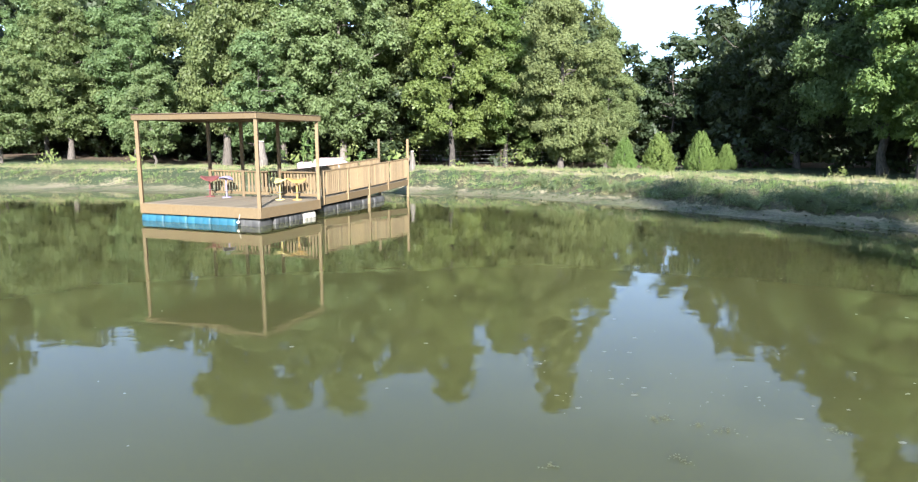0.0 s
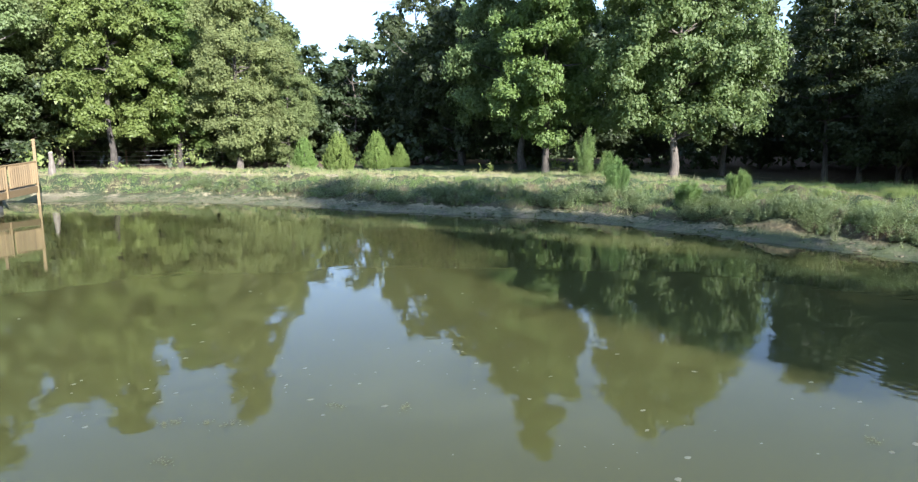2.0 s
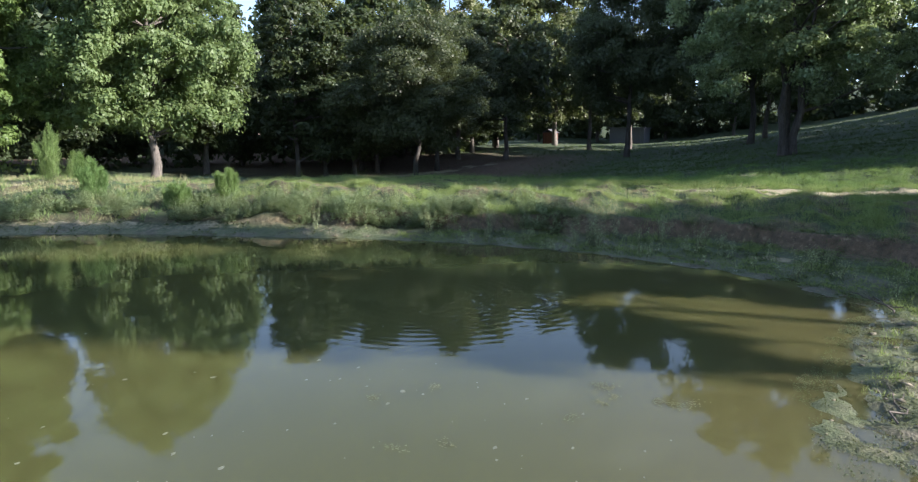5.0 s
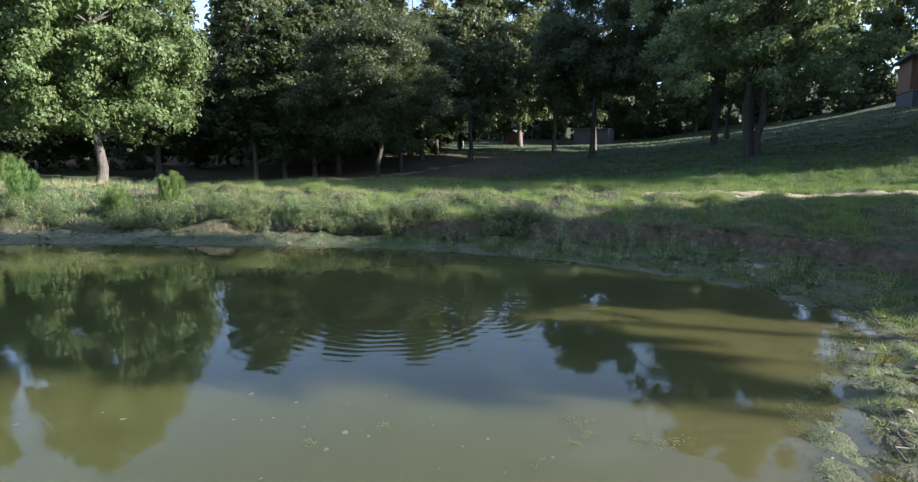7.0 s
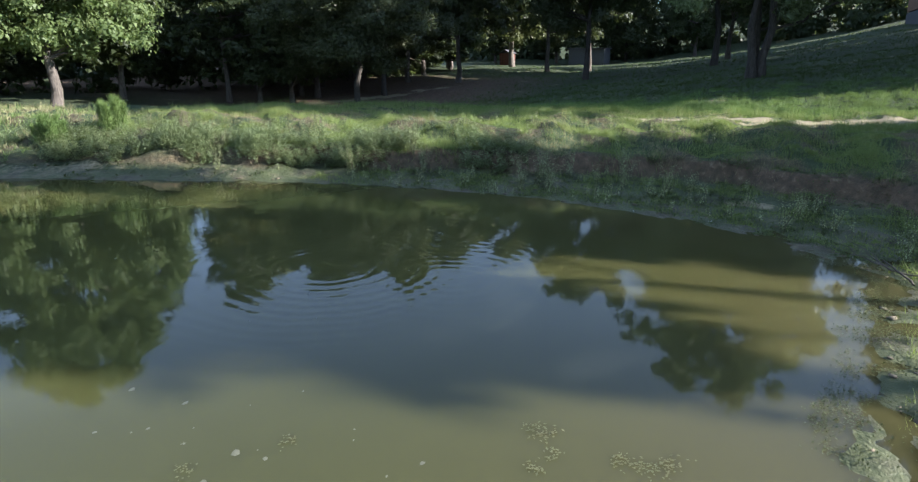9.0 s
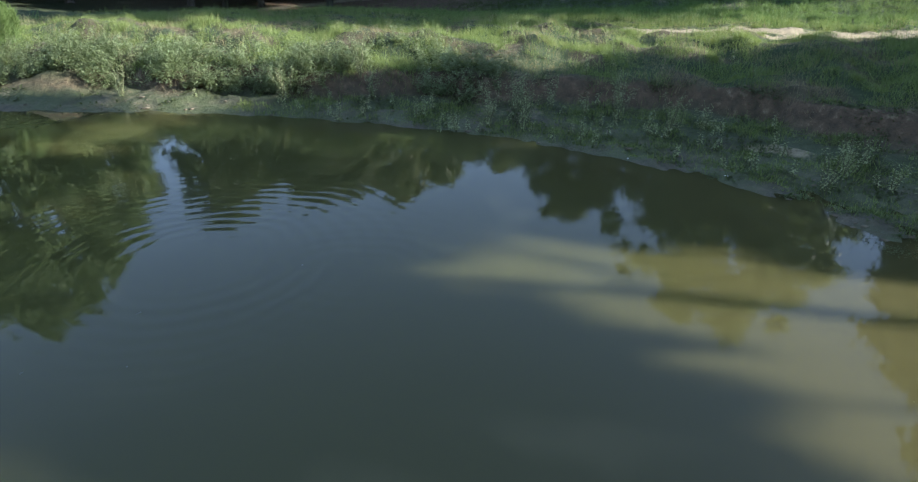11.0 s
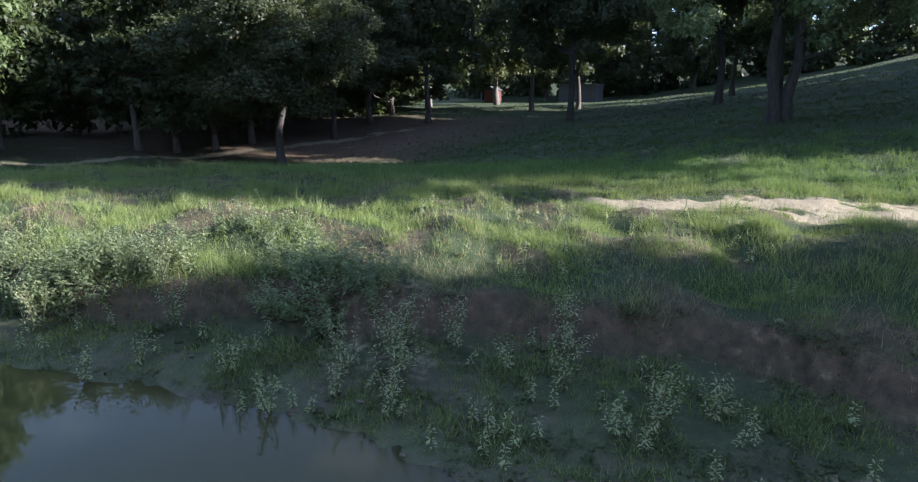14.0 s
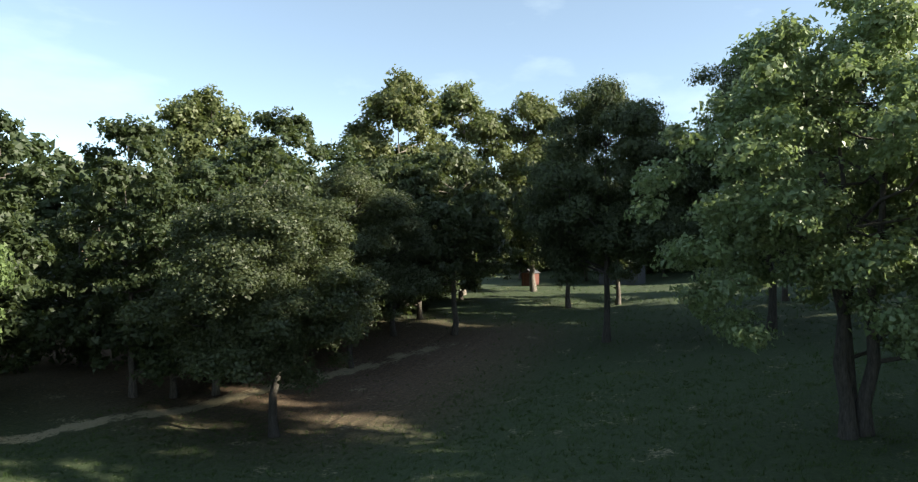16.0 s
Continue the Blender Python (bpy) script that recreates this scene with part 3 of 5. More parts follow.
def make_tree(seed, height, radius, base, shape="round", mat=None, bark=None, clumps=52, per=210, leaf=0.3, stems=1, trunk_r=0.22, label="", fine=False, lump=1.0):
    rng = np.random.RandomState(seed)
    tree = new("tree")
    tagged(tree, label, "tree")
    wood = []
    tops = []
    for s in range(stems):
        off = np.array([np.cos(s * 2.4), np.sin(s * 2.4), 0]) * (0.24 if stems > 1 else 0)
        lean = rng.normal(size=2) * 0.35 + off[:2] * 4
        zz = np.linspace(-0.25, height * 0.78, 9)
        line = np.stack([off[0] + lean[0] * (np.maximum(zz, 0) / height) ** 1.5, off[1] + lean[1] * (np.maximum(zz, 0) / height) ** 1.5, zz], 1)
        line[1:-1, :2] += rng.normal(size=(7, 2)) * 0.1
        rr = trunk_r * (1 - 1.15 * np.clip(zz / height, 0, 1)) * np.where(zz < 0.2, 1.45, 1.0)
        wood.append(tube(line, rr, 9))
        tops.append(line)
    def reach(f):
        """Half width of the crown at the share f of its height."""
        if shape == "round":
            return radius * (math.sqrt(max(0, 1 - (2 * f - 0.85) ** 2 / 1.35)) if f < 0.97 else 0.2)
        if shape == "dome":
            return radius * (0.74 + 0.26 * min(1, f * 4)) * math.sqrt(max(0.02, 1 - max(0, f - 0.25) ** 2 / 0.58))
        if shape == "tall":
            return radius * (0.75 + 0.35 * math.sin(min(1, f * 1.25) * 3.1)) * (1 - 0.72 * f ** 2.0)
        return radius * 0.85 * math.sin(math.pi * min(1, 0.12 + 0.86 * f)) ** 0.6

    # boughs: rounded masses on the outline, each carrying clumps of leaves over its outside
    boughs = max(16, clumps // 7)
    bc, br = [], []
    for i in range(boughs):
        f = (i + 0.8 * rng.rand()) / boughs
        a = i * 2.39996 + rng.normal() * 0.35
        q = (0.27 if shape == "tall" else 0.31) * (0.8 + 0.5 * rng.rand()) * radius * (1 - 0.35 * f)
        out = max(0.0, reach(f) * (1 + 0.13 * math.sin(3 * a + seed)) - q * 0.85) * (0.3 + 0.7 * rng.rand() ** 0.45)
        bc.append((math.cos(a) * out, math.sin(a) * out, base + q * 0.6 + (height - base - q * 1.2) * f))
        br.append(q)
    bc, br = np.array(bc), np.array(br)
    share = br ** 2 / np.sum(br ** 2)
    cs, rs = [], []
    tries = 0
    while len(cs) < clumps and tries < 5000:
        tries += 1
        k = int(rng.choice(boughs, p=share))
        v = rng.normal(size=3)
        v /= np.linalg.norm(v)
        if v[2] < -0.5:
            v[2] *= -1
        c = bc[k] + v * br[k] * (0.55 + 0.5 * rng.rand() ** 0.5) * np.array([1.08, 1.08, 0.92])
        size = (0.1 + 0.08 * rng.rand()) * radius * lump
        away = np.linalg.norm(bc - c, axis=1) / br
        away[k] = 9
        if c[2] < base * 0.8 or (away.min() < 0.6 and rng.rand() < 0.7):
            continue
        if cs and np.min(np.linalg.norm(np.array(cs) - c, axis=1)) < size * 0.55:
            continue
        cs.append(c), rs.append(size)
    for i in rng.permutation(len(cs))[:26]:
        line = tops[i % stems]
        c = cs[i]
        zt = max(base * 0.65, min(c[2] - 0.35 * math.hypot(c[0], c[1]), height * 0.8))
        k = int(np.argmin(np.abs(line[:, 2] - zt)))
        a = line[k]
        wood.append(limb(rng, a, c, trunk_r * (0.4 - 0.28 * zt / height), 0.02))
    v, f = joined(wood)
    raw("trunk", v, f, bark or BARK, tree, smooth=True)
    v, f = crown_leaves(rng, cs, rs, per, leaf, fine=fine)
    raw("crown", v, f, mat or LEAF_OAK, tree)
    return tree


def make_conifer(seed, height, radius, sprays, each, needle, mat, bark, label):
    """A dense young cone of upswept feathery sprays."""
    rng = np.random.RandomState(seed)
    tree = tagged(new("tree"), label, "tree")
    zz = np.linspace(-0.1, height * 0.9, 6)
    v, f = tube(np.stack([0 * zz, 0 * zz, zz], 1), 0.05 * (1.05 - zz / height), 7)
    raw("trunk", v, f, bark, tree, smooth=True)
    g = (np.arange(sprays) + rng.rand(sprays)) / sprays
    fz = 1 - np.sqrt(1 - g * 0.995)
    a = np.arange(sprays) * 2.39996 + rng.normal(size=sprays) * 0.25
    prof = radius * (1 - fz) ** 0.72 * (0.72 + 0.28 * np.minimum(1, fz * 6)) * (1 + 0.07 * np.sin(3 * a + seed) + 0.08 * rng.normal(size=sprays))
    tip = np.stack([np.cos(a) * prof, np.sin(a) * prof, fz * height * 0.97 + 0.06 * height], 1)
    L = (0.16 + 0.1 * rng.rand(sprays)) * (0.5 + 0.5 * radius) + 0.06 * (fz > 0.9)
    way = np.stack([np.cos(a) * 0.75 * (1 - fz), np.sin(a) * 0.75 * (1 - fz), 0.85 + 0 * a], 1) + rng.normal(size=(sprays, 3)) * 0.12
    way /= np.linalg.norm(way, axis=1)[:, None]
    k = np.repeat(np.arange(sprays), each)
    t = rng.rand(len(k))[:, None]
    p = tip[k] - way[k] * L[k, None] * (1 - t) + rng.normal(size=(len(k), 3)) * (0.16 * L[k, None]) * (1.1 - t)
    d = way[k] + rng.normal(size=(len(k), 3)) * 0.45
    s = needle * (0.6 + 0.8 * rng.rand(len(k)))
    nrm = np.stack([np.cos(a[k]), np.sin(a[k]), 0.4 + 0 * k], 1) + rng.normal(size=(len(k), 3)) * 0.4
    v, f = blades(p, d, nrm, s, s * 0.34)
    ci = rng.rand(500, 3) * 2 - 1
    cz = rng.rand(500) ** 1.5 * 0.85
    cr = radius * (1 - cz) ** 0.75 * 0.6
    cp = np.stack([ci[:, 0] * cr, ci[:, 1] * cr, cz * height], 1)
    raw("crown", *joined([(v, f), blades(cp, rng.normal(size=(500, 3)), rng.normal(size=(500, 3)), 0.22 * radius + 0 * cz, 0.12 * radius + 0 * cz)]), mat, tree)
    return tree


def plant(tree, x, y, s=1.0, turn=0.0, tall=1.0, first=False, sink=0.1):
    m = pose(x, y, land_at(x, y) - sink, 0, 0, turn) @ Matrix.Diagonal((s, s, s * tall, 1))
    if first:
        tree.matrix_basis = m
        return tree
    return copy_thing(tree, m)


def grove(tree, places):
    """Copies of one tree at (x, y, size, turn, height) and, last, the tree itself at the first place."""
    for x, y, s, turn, tall in places[1:]:
        plant(tree, x, y, s, turn, tall)
    x, y, s, turn, tall = places[0]
    plant(tree, x, y, s, turn, tall, True)


oak_a = make_tree(11, 13.0, 5.0, 2.0, "round", LEAF_OAK, BARK, 280, 1250, 0.15, 1, 0.26, "broad oak tree with dense green leaves and grey trunk")
oak_b = make_tree(12, 15.5, 4.7, 1.6, "oval", LEAF_OAK, BARK, 290, 920, 0.17, 1, 0.27, "tall oak tree with heavy green crown")
oak_stem = make_tree(13, 11.6, 5.5, 2.0, "round", LEAF_OAK_DARK, BARK_DARK, 310, 1450, 0.125, 3, 0.2, "large multi-stemmed oak on the grassy hillside", lump=0.72)
oak_hill = make_tree(31, 11.6, 5.0, 2.5, "round", LEAF_HILL_SHADE, BARK_DARK, 260, 1900, 0.105, 1, 0.2, "oak tree with a bare grey trunk and a crown coloured dark for shade")
oak_far = make_tree(33, 12.0, 5.0, 2.9, "round", LEAF_HILL_SHADE, BARK, 190, 420, 0.23, 1, 0.22, "oak tree with a bare trunk far up the hillside")
maple = make_tree(14, 14.5, 3.7, 1.2, "tall", LEAF_MAPLE, BARK_DARK, 280, 1900, 0.14, 1, 0.2, "bright green maple tree at the wood's edge")
gum = make_tree(15, 17.0, 4.7, 1.6, "oval", LEAF_GUM, BARK_PALE, 300, 920, 0.17, 1, 0.26, "tall sweetgum tree with fresh green leaves and pale trunk")
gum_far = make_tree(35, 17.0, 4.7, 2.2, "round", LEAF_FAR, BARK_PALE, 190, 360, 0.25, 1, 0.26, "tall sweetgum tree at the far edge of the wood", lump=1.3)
juniper = make_tree(16, 15.2, 3.9, 0.1, "tall", LEAF_JUNIPER, BARK, 330, 1700, 0.11, 1, 0.2, "large feathery yellow-green juniper tree")
woods_a = make_tree(17, 14.0, 4.8, 0.8, "round", LEAF_WOODS, BARK, 180, 330, 0.26, 1, 0.22, "dark woodland tree with shade put into its leaf colour", lump=1.2)
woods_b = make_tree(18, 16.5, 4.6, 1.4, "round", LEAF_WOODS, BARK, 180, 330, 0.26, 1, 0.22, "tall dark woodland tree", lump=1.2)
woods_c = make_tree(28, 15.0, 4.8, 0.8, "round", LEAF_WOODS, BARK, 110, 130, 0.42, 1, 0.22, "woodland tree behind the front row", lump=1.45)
low_gum = make_tree(20, 8.5, 3.0, 0.5, "oval", LEAF_GUM, BARK, 170, 1500, 0.13, 1, 0.12, "small bushy blue-green tree below the taller trees")
cedar = make_conifer(19, 2.45, 1.02, 520, 34, 0.075, LEAF_SHRUB, BARK, "young conical bright green cedar")

grove(gum, [(-23.5, 47.5, 0.72, 10, 1.0), (-8.4, 47.0, 1.0, 130, 1.02), (-31, 49, 0.7, 250, 1.0), (-13.5, 50, 1.0, 200, 1.08), (26, 50, 0.8, 20, 0.95)])
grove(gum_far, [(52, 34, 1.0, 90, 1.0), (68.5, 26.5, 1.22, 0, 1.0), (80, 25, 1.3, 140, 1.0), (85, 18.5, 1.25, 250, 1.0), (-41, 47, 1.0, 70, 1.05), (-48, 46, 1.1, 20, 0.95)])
grove(oak_b, [(-17.0, 47.5, 1.05, 40, 1.16), (-27.5, 46.0, 0.76, 160, 0.95), (-4.0, 52.0, 1.0, 300, 1.05), (-36, 45.5, 1.0, 210, 1.05)])
grove(maple, [(-0.5, 46.0, 1.05, 0, 1.08), (22.3, 31.2, 1.0, 80, 1.12), (3.5, 49.0, 0.9, 160, 1.05)])
grove(low_gum, [(-13.0, 42.5, 1.0, 0, 1.0), (-20.5, 43.5, 0.85, 90, 0.9), (-30.0, 42.5, 0.9, 200, 0.9)])
grove(juniper, [(7.0, 44.5, 0.95, 0, 1.14), (10.5, 46.6, 0.64, 130, 1.0)])
grove(oak_a, [(26.6, 25.7, 0.93, 20, 1.1), (24.0, 36.5, 0.95, 220, 1.15)])
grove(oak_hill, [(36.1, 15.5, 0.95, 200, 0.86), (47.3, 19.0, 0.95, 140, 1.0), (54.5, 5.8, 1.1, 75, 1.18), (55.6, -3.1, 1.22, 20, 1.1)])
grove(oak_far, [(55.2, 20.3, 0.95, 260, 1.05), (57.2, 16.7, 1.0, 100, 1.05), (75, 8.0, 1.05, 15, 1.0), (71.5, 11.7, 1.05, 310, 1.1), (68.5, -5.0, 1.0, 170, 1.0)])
grove(oak_stem, [(35.7, -3.7, 1.0, 0, 1.0)])
# unseen trees added behind the camera, on the southern bank, to shade pond and bank
south_gum = make_tree(24, 18.6, 3.1, 5.3, "oval", LEAF_GUM, BARK, 70, 300, 0.4, 1, 0.13, "unseen tall sweetgum tree with a high crown, added to shade the pond", lump=1.85)
south_oak = make_tree(25, 8.2, 2.8, 0.4, "round", LEAF_OAK, BARK, 80, 220, 0.42, 1, 0.25, "unseen low spreading oak tree, added to shade the bank and hill", lump=1.85)
high_oak = make_tree(26, 15.5, 4.3, 4.8, "round", LEAF_OAK, BARK, 130, 300, 0.42, 1, 0.35, "unseen tall high-crowned oak tree, added to shade the hillside", lump=1.7)
grove(south_gum, [(13.1, -13.0, 1.0, 0, 1.0)])
crown_gum = make_tree(29, 13.3, 2.1, 9.4, "round", LEAF_GUM, BARK, 50, 420, 0.3, 1, 0.2, "unseen tall sweetgum tree with a small high crown, added to shade the shore", lump=1.85)
grove(crown_gum, [(15.9, -13.2, 1.0, 0, 1.24), (17.7, -13.4, 0.75, 120, 1.33)])
grove(south_oak, [(15.6, -13.1, 0.62, 70, 1.6), (17.2, -13.0, 1.0, 40, 1.06), (20.3, -13.2, 0.8, 150, 0.95), (22.8, -13.2, 0.7, 20, 0.66), (18.8, -13.4, 0.75, 260, 1.4), (32.2, -14.6, 1.0, 60, 1.05), (33.6, -15.4, 1.2, 100, 0.78), (37.0, -15.8, 1.2, 200, 0.78), (41.6, -16.5, 1.2, 300, 0.85), (45.0, -17.5, 1.2, 80, 0.9)])
slim_gum = make_tree(27, 10.5, 1.95, 4.6, "oval", LEAF_GUM, BARK, 150, 700, 0.25, 1, 0.06, "unseen young sweetgum tree with a small rounded crown, added to shade the water", lump=1.5)
grove(slim_gum, [(11.8, -13.0, 1.0, 0, 1.0)])
grove(high_oak, [(26.6, -13.6, 1.0, 0, 1.0)])
grove(cedar, [(10.7, 42.0, 0.88, 0, 1.1), (13.0, 42.2, 1.16, 100, 0.98), (15.6, 42.0, 1.08, 220, 1.05), (17.5, 42.6, 0.76, 300, 1.0)])

rng = np.random.RandomState(77)
dark_a, dark_b, dark_c = [], [], []
# woods behind the recess and the eastern wood
for x, y in [(21.8, 50.5), (24, 44), (29, 40), (33, 36), (26, 53), (32, 46), (38, 40), 
             (40.5, 21.5), (43.5, 23), (37.5, 23.5), (34, 30), (38, 26), (41, 32), (44, 24), (46, 28), (50, 25), (52, 33), (58, 27), (63, 22), (60, 34), (68, 28), (75, 24),
             (98, -3), (66, 25), (100, 16), (104, 6), (102, 26)]:
    (dark_a if rng.rand() < 0.5 else dark_b).append((x + rng.normal() * 0.6, y + rng.normal() * 0.6, (0.66 if 28 < x < 50 and y < 47 else 0.85) + 0.2 * rng.rand(), rng.rand() * 360, 0.85 + 0.2 * rng.rand()))
# second row behind the northern trees
for x in np.arange(-60, 10, 6.5):
    dark_c.append((x + rng.normal(), 57 + rng.normal() * 1.5, 0.82 if -38 < x < -19 else 1.02, rng.rand() * 360, 1.0 + 0.1 * rng.rand()))
    dark_c.append((x + 3 + rng.normal(), 52 + rng.normal() * 1.0, 0.8, rng.rand() * 360, 0.75))
# unseen wood added on the southern bank, past the view, to shade pond and hill
for x, y, s in [(47.5, -20, 1.35), (51.5, -21, 1.4), (54, -22.5, 1.45), (60, -25, 1.45), (57, -30, 1.5), (62, -33, 1.5), (69.5, -29, 1.1), (75, -33, 1.15), (85.5, -32, 1.05),
                (-40, -22, 1.0), (-30, -20, 1.0), (-22, -22, 1.0), (-55, 0, 1.0), (-56, 14, 1.0), (-54, 30, 1.0)]:
    dark_c.append((x, y, s, rng.rand() * 360, 1.0))
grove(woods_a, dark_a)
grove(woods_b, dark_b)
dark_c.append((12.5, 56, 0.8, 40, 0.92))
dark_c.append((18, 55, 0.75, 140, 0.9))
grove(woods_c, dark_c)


# ---- floating dock ----
DW, DD, DZ = 4.4, 3.0, 0.55


def at_dock(a, b, z=0.0):
    """World place a metres along the front edge from its near corner and b metres in."""
    return Vector((-5.66 - 0.933 * a + 0.36 * b, 18.2 + 0.36 * a + 0.933 * b, z))


def timber(name, parent, a, b, w, d, mat=None, label=""):
    bm = bmesh.new()
    bar(bm, a, b, w, d)
    return part(name, bm, mat or WOOD, parent, label)


def railing(parent, a, b, height, spacing=0.125, lower=0.12, width=0.066):
    """Top rail, bottom rail and balusters between two feet a and b."""
    a, b = Vector(a), Vector(b)
    up = Vector((0, 0, 1))
    timber("top_rail", parent, a + up * height, b + up * height, 0.1, 0.045)
    timber("bottom_rail", parent, a + up * lower, b + up * lower, 0.045, 0.09)
    n = int((b - a).length / spacing)
    side = (b - a).normalized().cross(up) * 0.035
    for i in range(1, n):
        p = a.lerp(b, i / n) + side
        timber("baluster", parent, p + up * (lower - 0.03), p + up * (height - 0.02), width, 0.025)


def box_float(parent, centre, way, length, r, mat, label=""):
    """A rounded box float with moulded ribs, lying in the water."""
    way = Vector(way).normalized()
    side = way.cross(Vector((0, 0, 1)))
    prof = [(0, 0.0), (0, 0.82), (0.015, 0.95), (0.06, 1.0), (0.30, 1.0), (0.32, 0.975), (0.34, 1.0), (0.64, 1.0), (0.66, 0.975), (0.68, 1.0), (0.94, 1.0), (0.985, 0.95), (1, 0.82), (1, 0.0)]
    ang = np.linspace(0, 2 * math.pi, 20, endpoint=False)
    sq = np.maximum(np.abs(np.cos(ang)), np.abs(np.sin(ang))) ** -0.8
    v = [list(centre + way * length * (k - 0.5) + side * (math.cos(a) * q * r * s * 1.05) + Vector((0, 0, math.sin(a) * q * r * s * 0.8))) for k, s in prof for a, q in zip(ang, sq)]
    f = [[i * 20 + j, i * 20 + (j + 1) % 20, (i + 1) * 20 + (j + 1) % 20, (i + 1) * 20 + j] for i in range(len(prof) - 1) for j in range(20)]
    return raw("box_float", np.array(v), np.array(f), mat, parent, label, smooth=True)


def make_dock():
    d = tagged(new("floating_dock"), "floating timber dock with open pergola frame on plastic box floats", "dock")
    d.location = at_dock(DW / 2, DD / 2, 0)
    d.matrix_world = Matrix.Translation(d.location)
    inv = d.matrix_world.inverted()

    n = 32
    for i in range(n):                                  # deck boards run front to back
        a0 = DW * i / n
        bm = bmesh.new()
        bar(bm, at_dock(a0 + DW / n / 2, 0.02, DZ - 0.02), at_dock(a0 + DW / n / 2, DD - 0.02, DZ - 0.02 + 0.004 * (i % 3)), DW / n - 0.008, 0.034, 0.003)
        part("deck_board", bm, WOOD_DECK, d)
    timber("fascia", d, at_dock(-0.04, -0.03, 0.385), at_dock(DW + 0.04, -0.03, 0.385), 0.045, 0.3)
    timber("fascia", d, at_dock(-0.03, 0.0, 0.385), at_dock(-0.03, DD, 0.385), 0.045, 0.3)
    timber("fascia", d, at_dock(DW + 0.03, 0.0, 0.385), at_dock(DW + 0.03, DD, 0.385), 0.045, 0.3)
    timber("fascia", d, at_dock(-0.04, DD + 0.03, 0.385), at_dock(DW + 0.04, DD + 0.03, 0.385), 0.045, 0.3)
    posts = [(0, 0), (DW, 0), (0, DD), (1.5, DD), (3.0, DD), (DW, DD)]
    for a, b in posts:
        timber("post", d, at_dock(a, b, 0.24), at_dock(a, b, 3.05), 0.1, 0.1)
    for b in (-0.075, DD + 0.075):
        timber("beam", d, at_dock(-0.1, b, 3.125), at_dock(DW + 0.1, b, 3.125), 0.045, 0.155)
    for a in (-0.075, DW + 0.075):
        timber("beam", d, at_dock(a, -0.1, 3.125), at_dock(a, DD + 0.1, 3.125), 0.045, 0.155)
    for i in range(4):                                  # roof sheets over the beams
        a0 = -0.12 + (DW + 0.24) / 4 * i
        timber("roof_sheet", d, at_dock(a0 + (DW + 0.24) / 8, -0.14, 3.222), at_dock(a0 + (DW + 0.24) / 8, DD + 0.14, 3.222), (DW + 0.24) / 4 - 0.006, 0.018, ROOF_BOARD, "weathered brown plywood roof sheet")
    for i in range(1, 4):
        timber("rafter", d, at_dock(DW / 4 * i, 0, 3.14), at_dock(DW / 4 * i, DD, 3.14), 0.045, 0.13)
    railing(d, at_dock(0.06, DD, DZ), at_dock(1.44, DD, DZ), 0.86)
    railing(d, at_dock(3.06, DD, DZ), at_dock(4.34, DD, DZ), 0.86)
    railing(d, at_dock(1.95, DD, DZ), at_dock(2.94, DD, DZ), 0.86)
    u, v = (at_dock(1, 0) - at_dock(0, 0)), (at_dock(0, 1) - at_dock(0, 0))
    r = 0.29
    for i in range(4):
        box_float(d, at_dock(4.5 - 0.45 - 0.9 * i, 0.3, 0.0), u, 0.88, r, DRUM_BLUE, "blue plastic box float")
    box_float(d, at_dock(0.45, 0.32, -0.01), u, 0.8, r, DRUM_BLACK, "black plastic box float")
    for i, mat in enumerate((DRUM_BLACK, DRUM_BLACK, DRUM_WHITE)):
        box_float(d, at_dock(0.31, 1.05 + 0.72 * i, -0.01), v, 0.68, r, mat, "white plastic box float" if mat is DRUM_WHITE else "black plastic box float")
    for i in range(4):
        box_float(d, at_dock(4.5 - 0.45 - 0.9 * i, DD - 0.35, 0.0), u, 0.88, r, DRUM_BLACK)
    bm = bmesh.new()
    bmesh.ops.create_icosphere(bm, subdivisions=2, radius=0.05, matrix=pose(*at_dock(0.68, -0.12, 0.12)))
    part("fender_ball", bm, DRUM_WHITE, d, "small white float ball")
    v, f = tube([tuple(at_dock(0.68, -0.12, 0.18)), tuple(at_dock(0.67, -0.08, 0.24)), tuple(at_dock(0.66, -0.06, 0.34))], [0.01] * 3, 5)
    raw("rope", v, f, DRUM_WHITE, d)
    for c in d.children:
        c.matrix_parent_inverse = inv
    return d


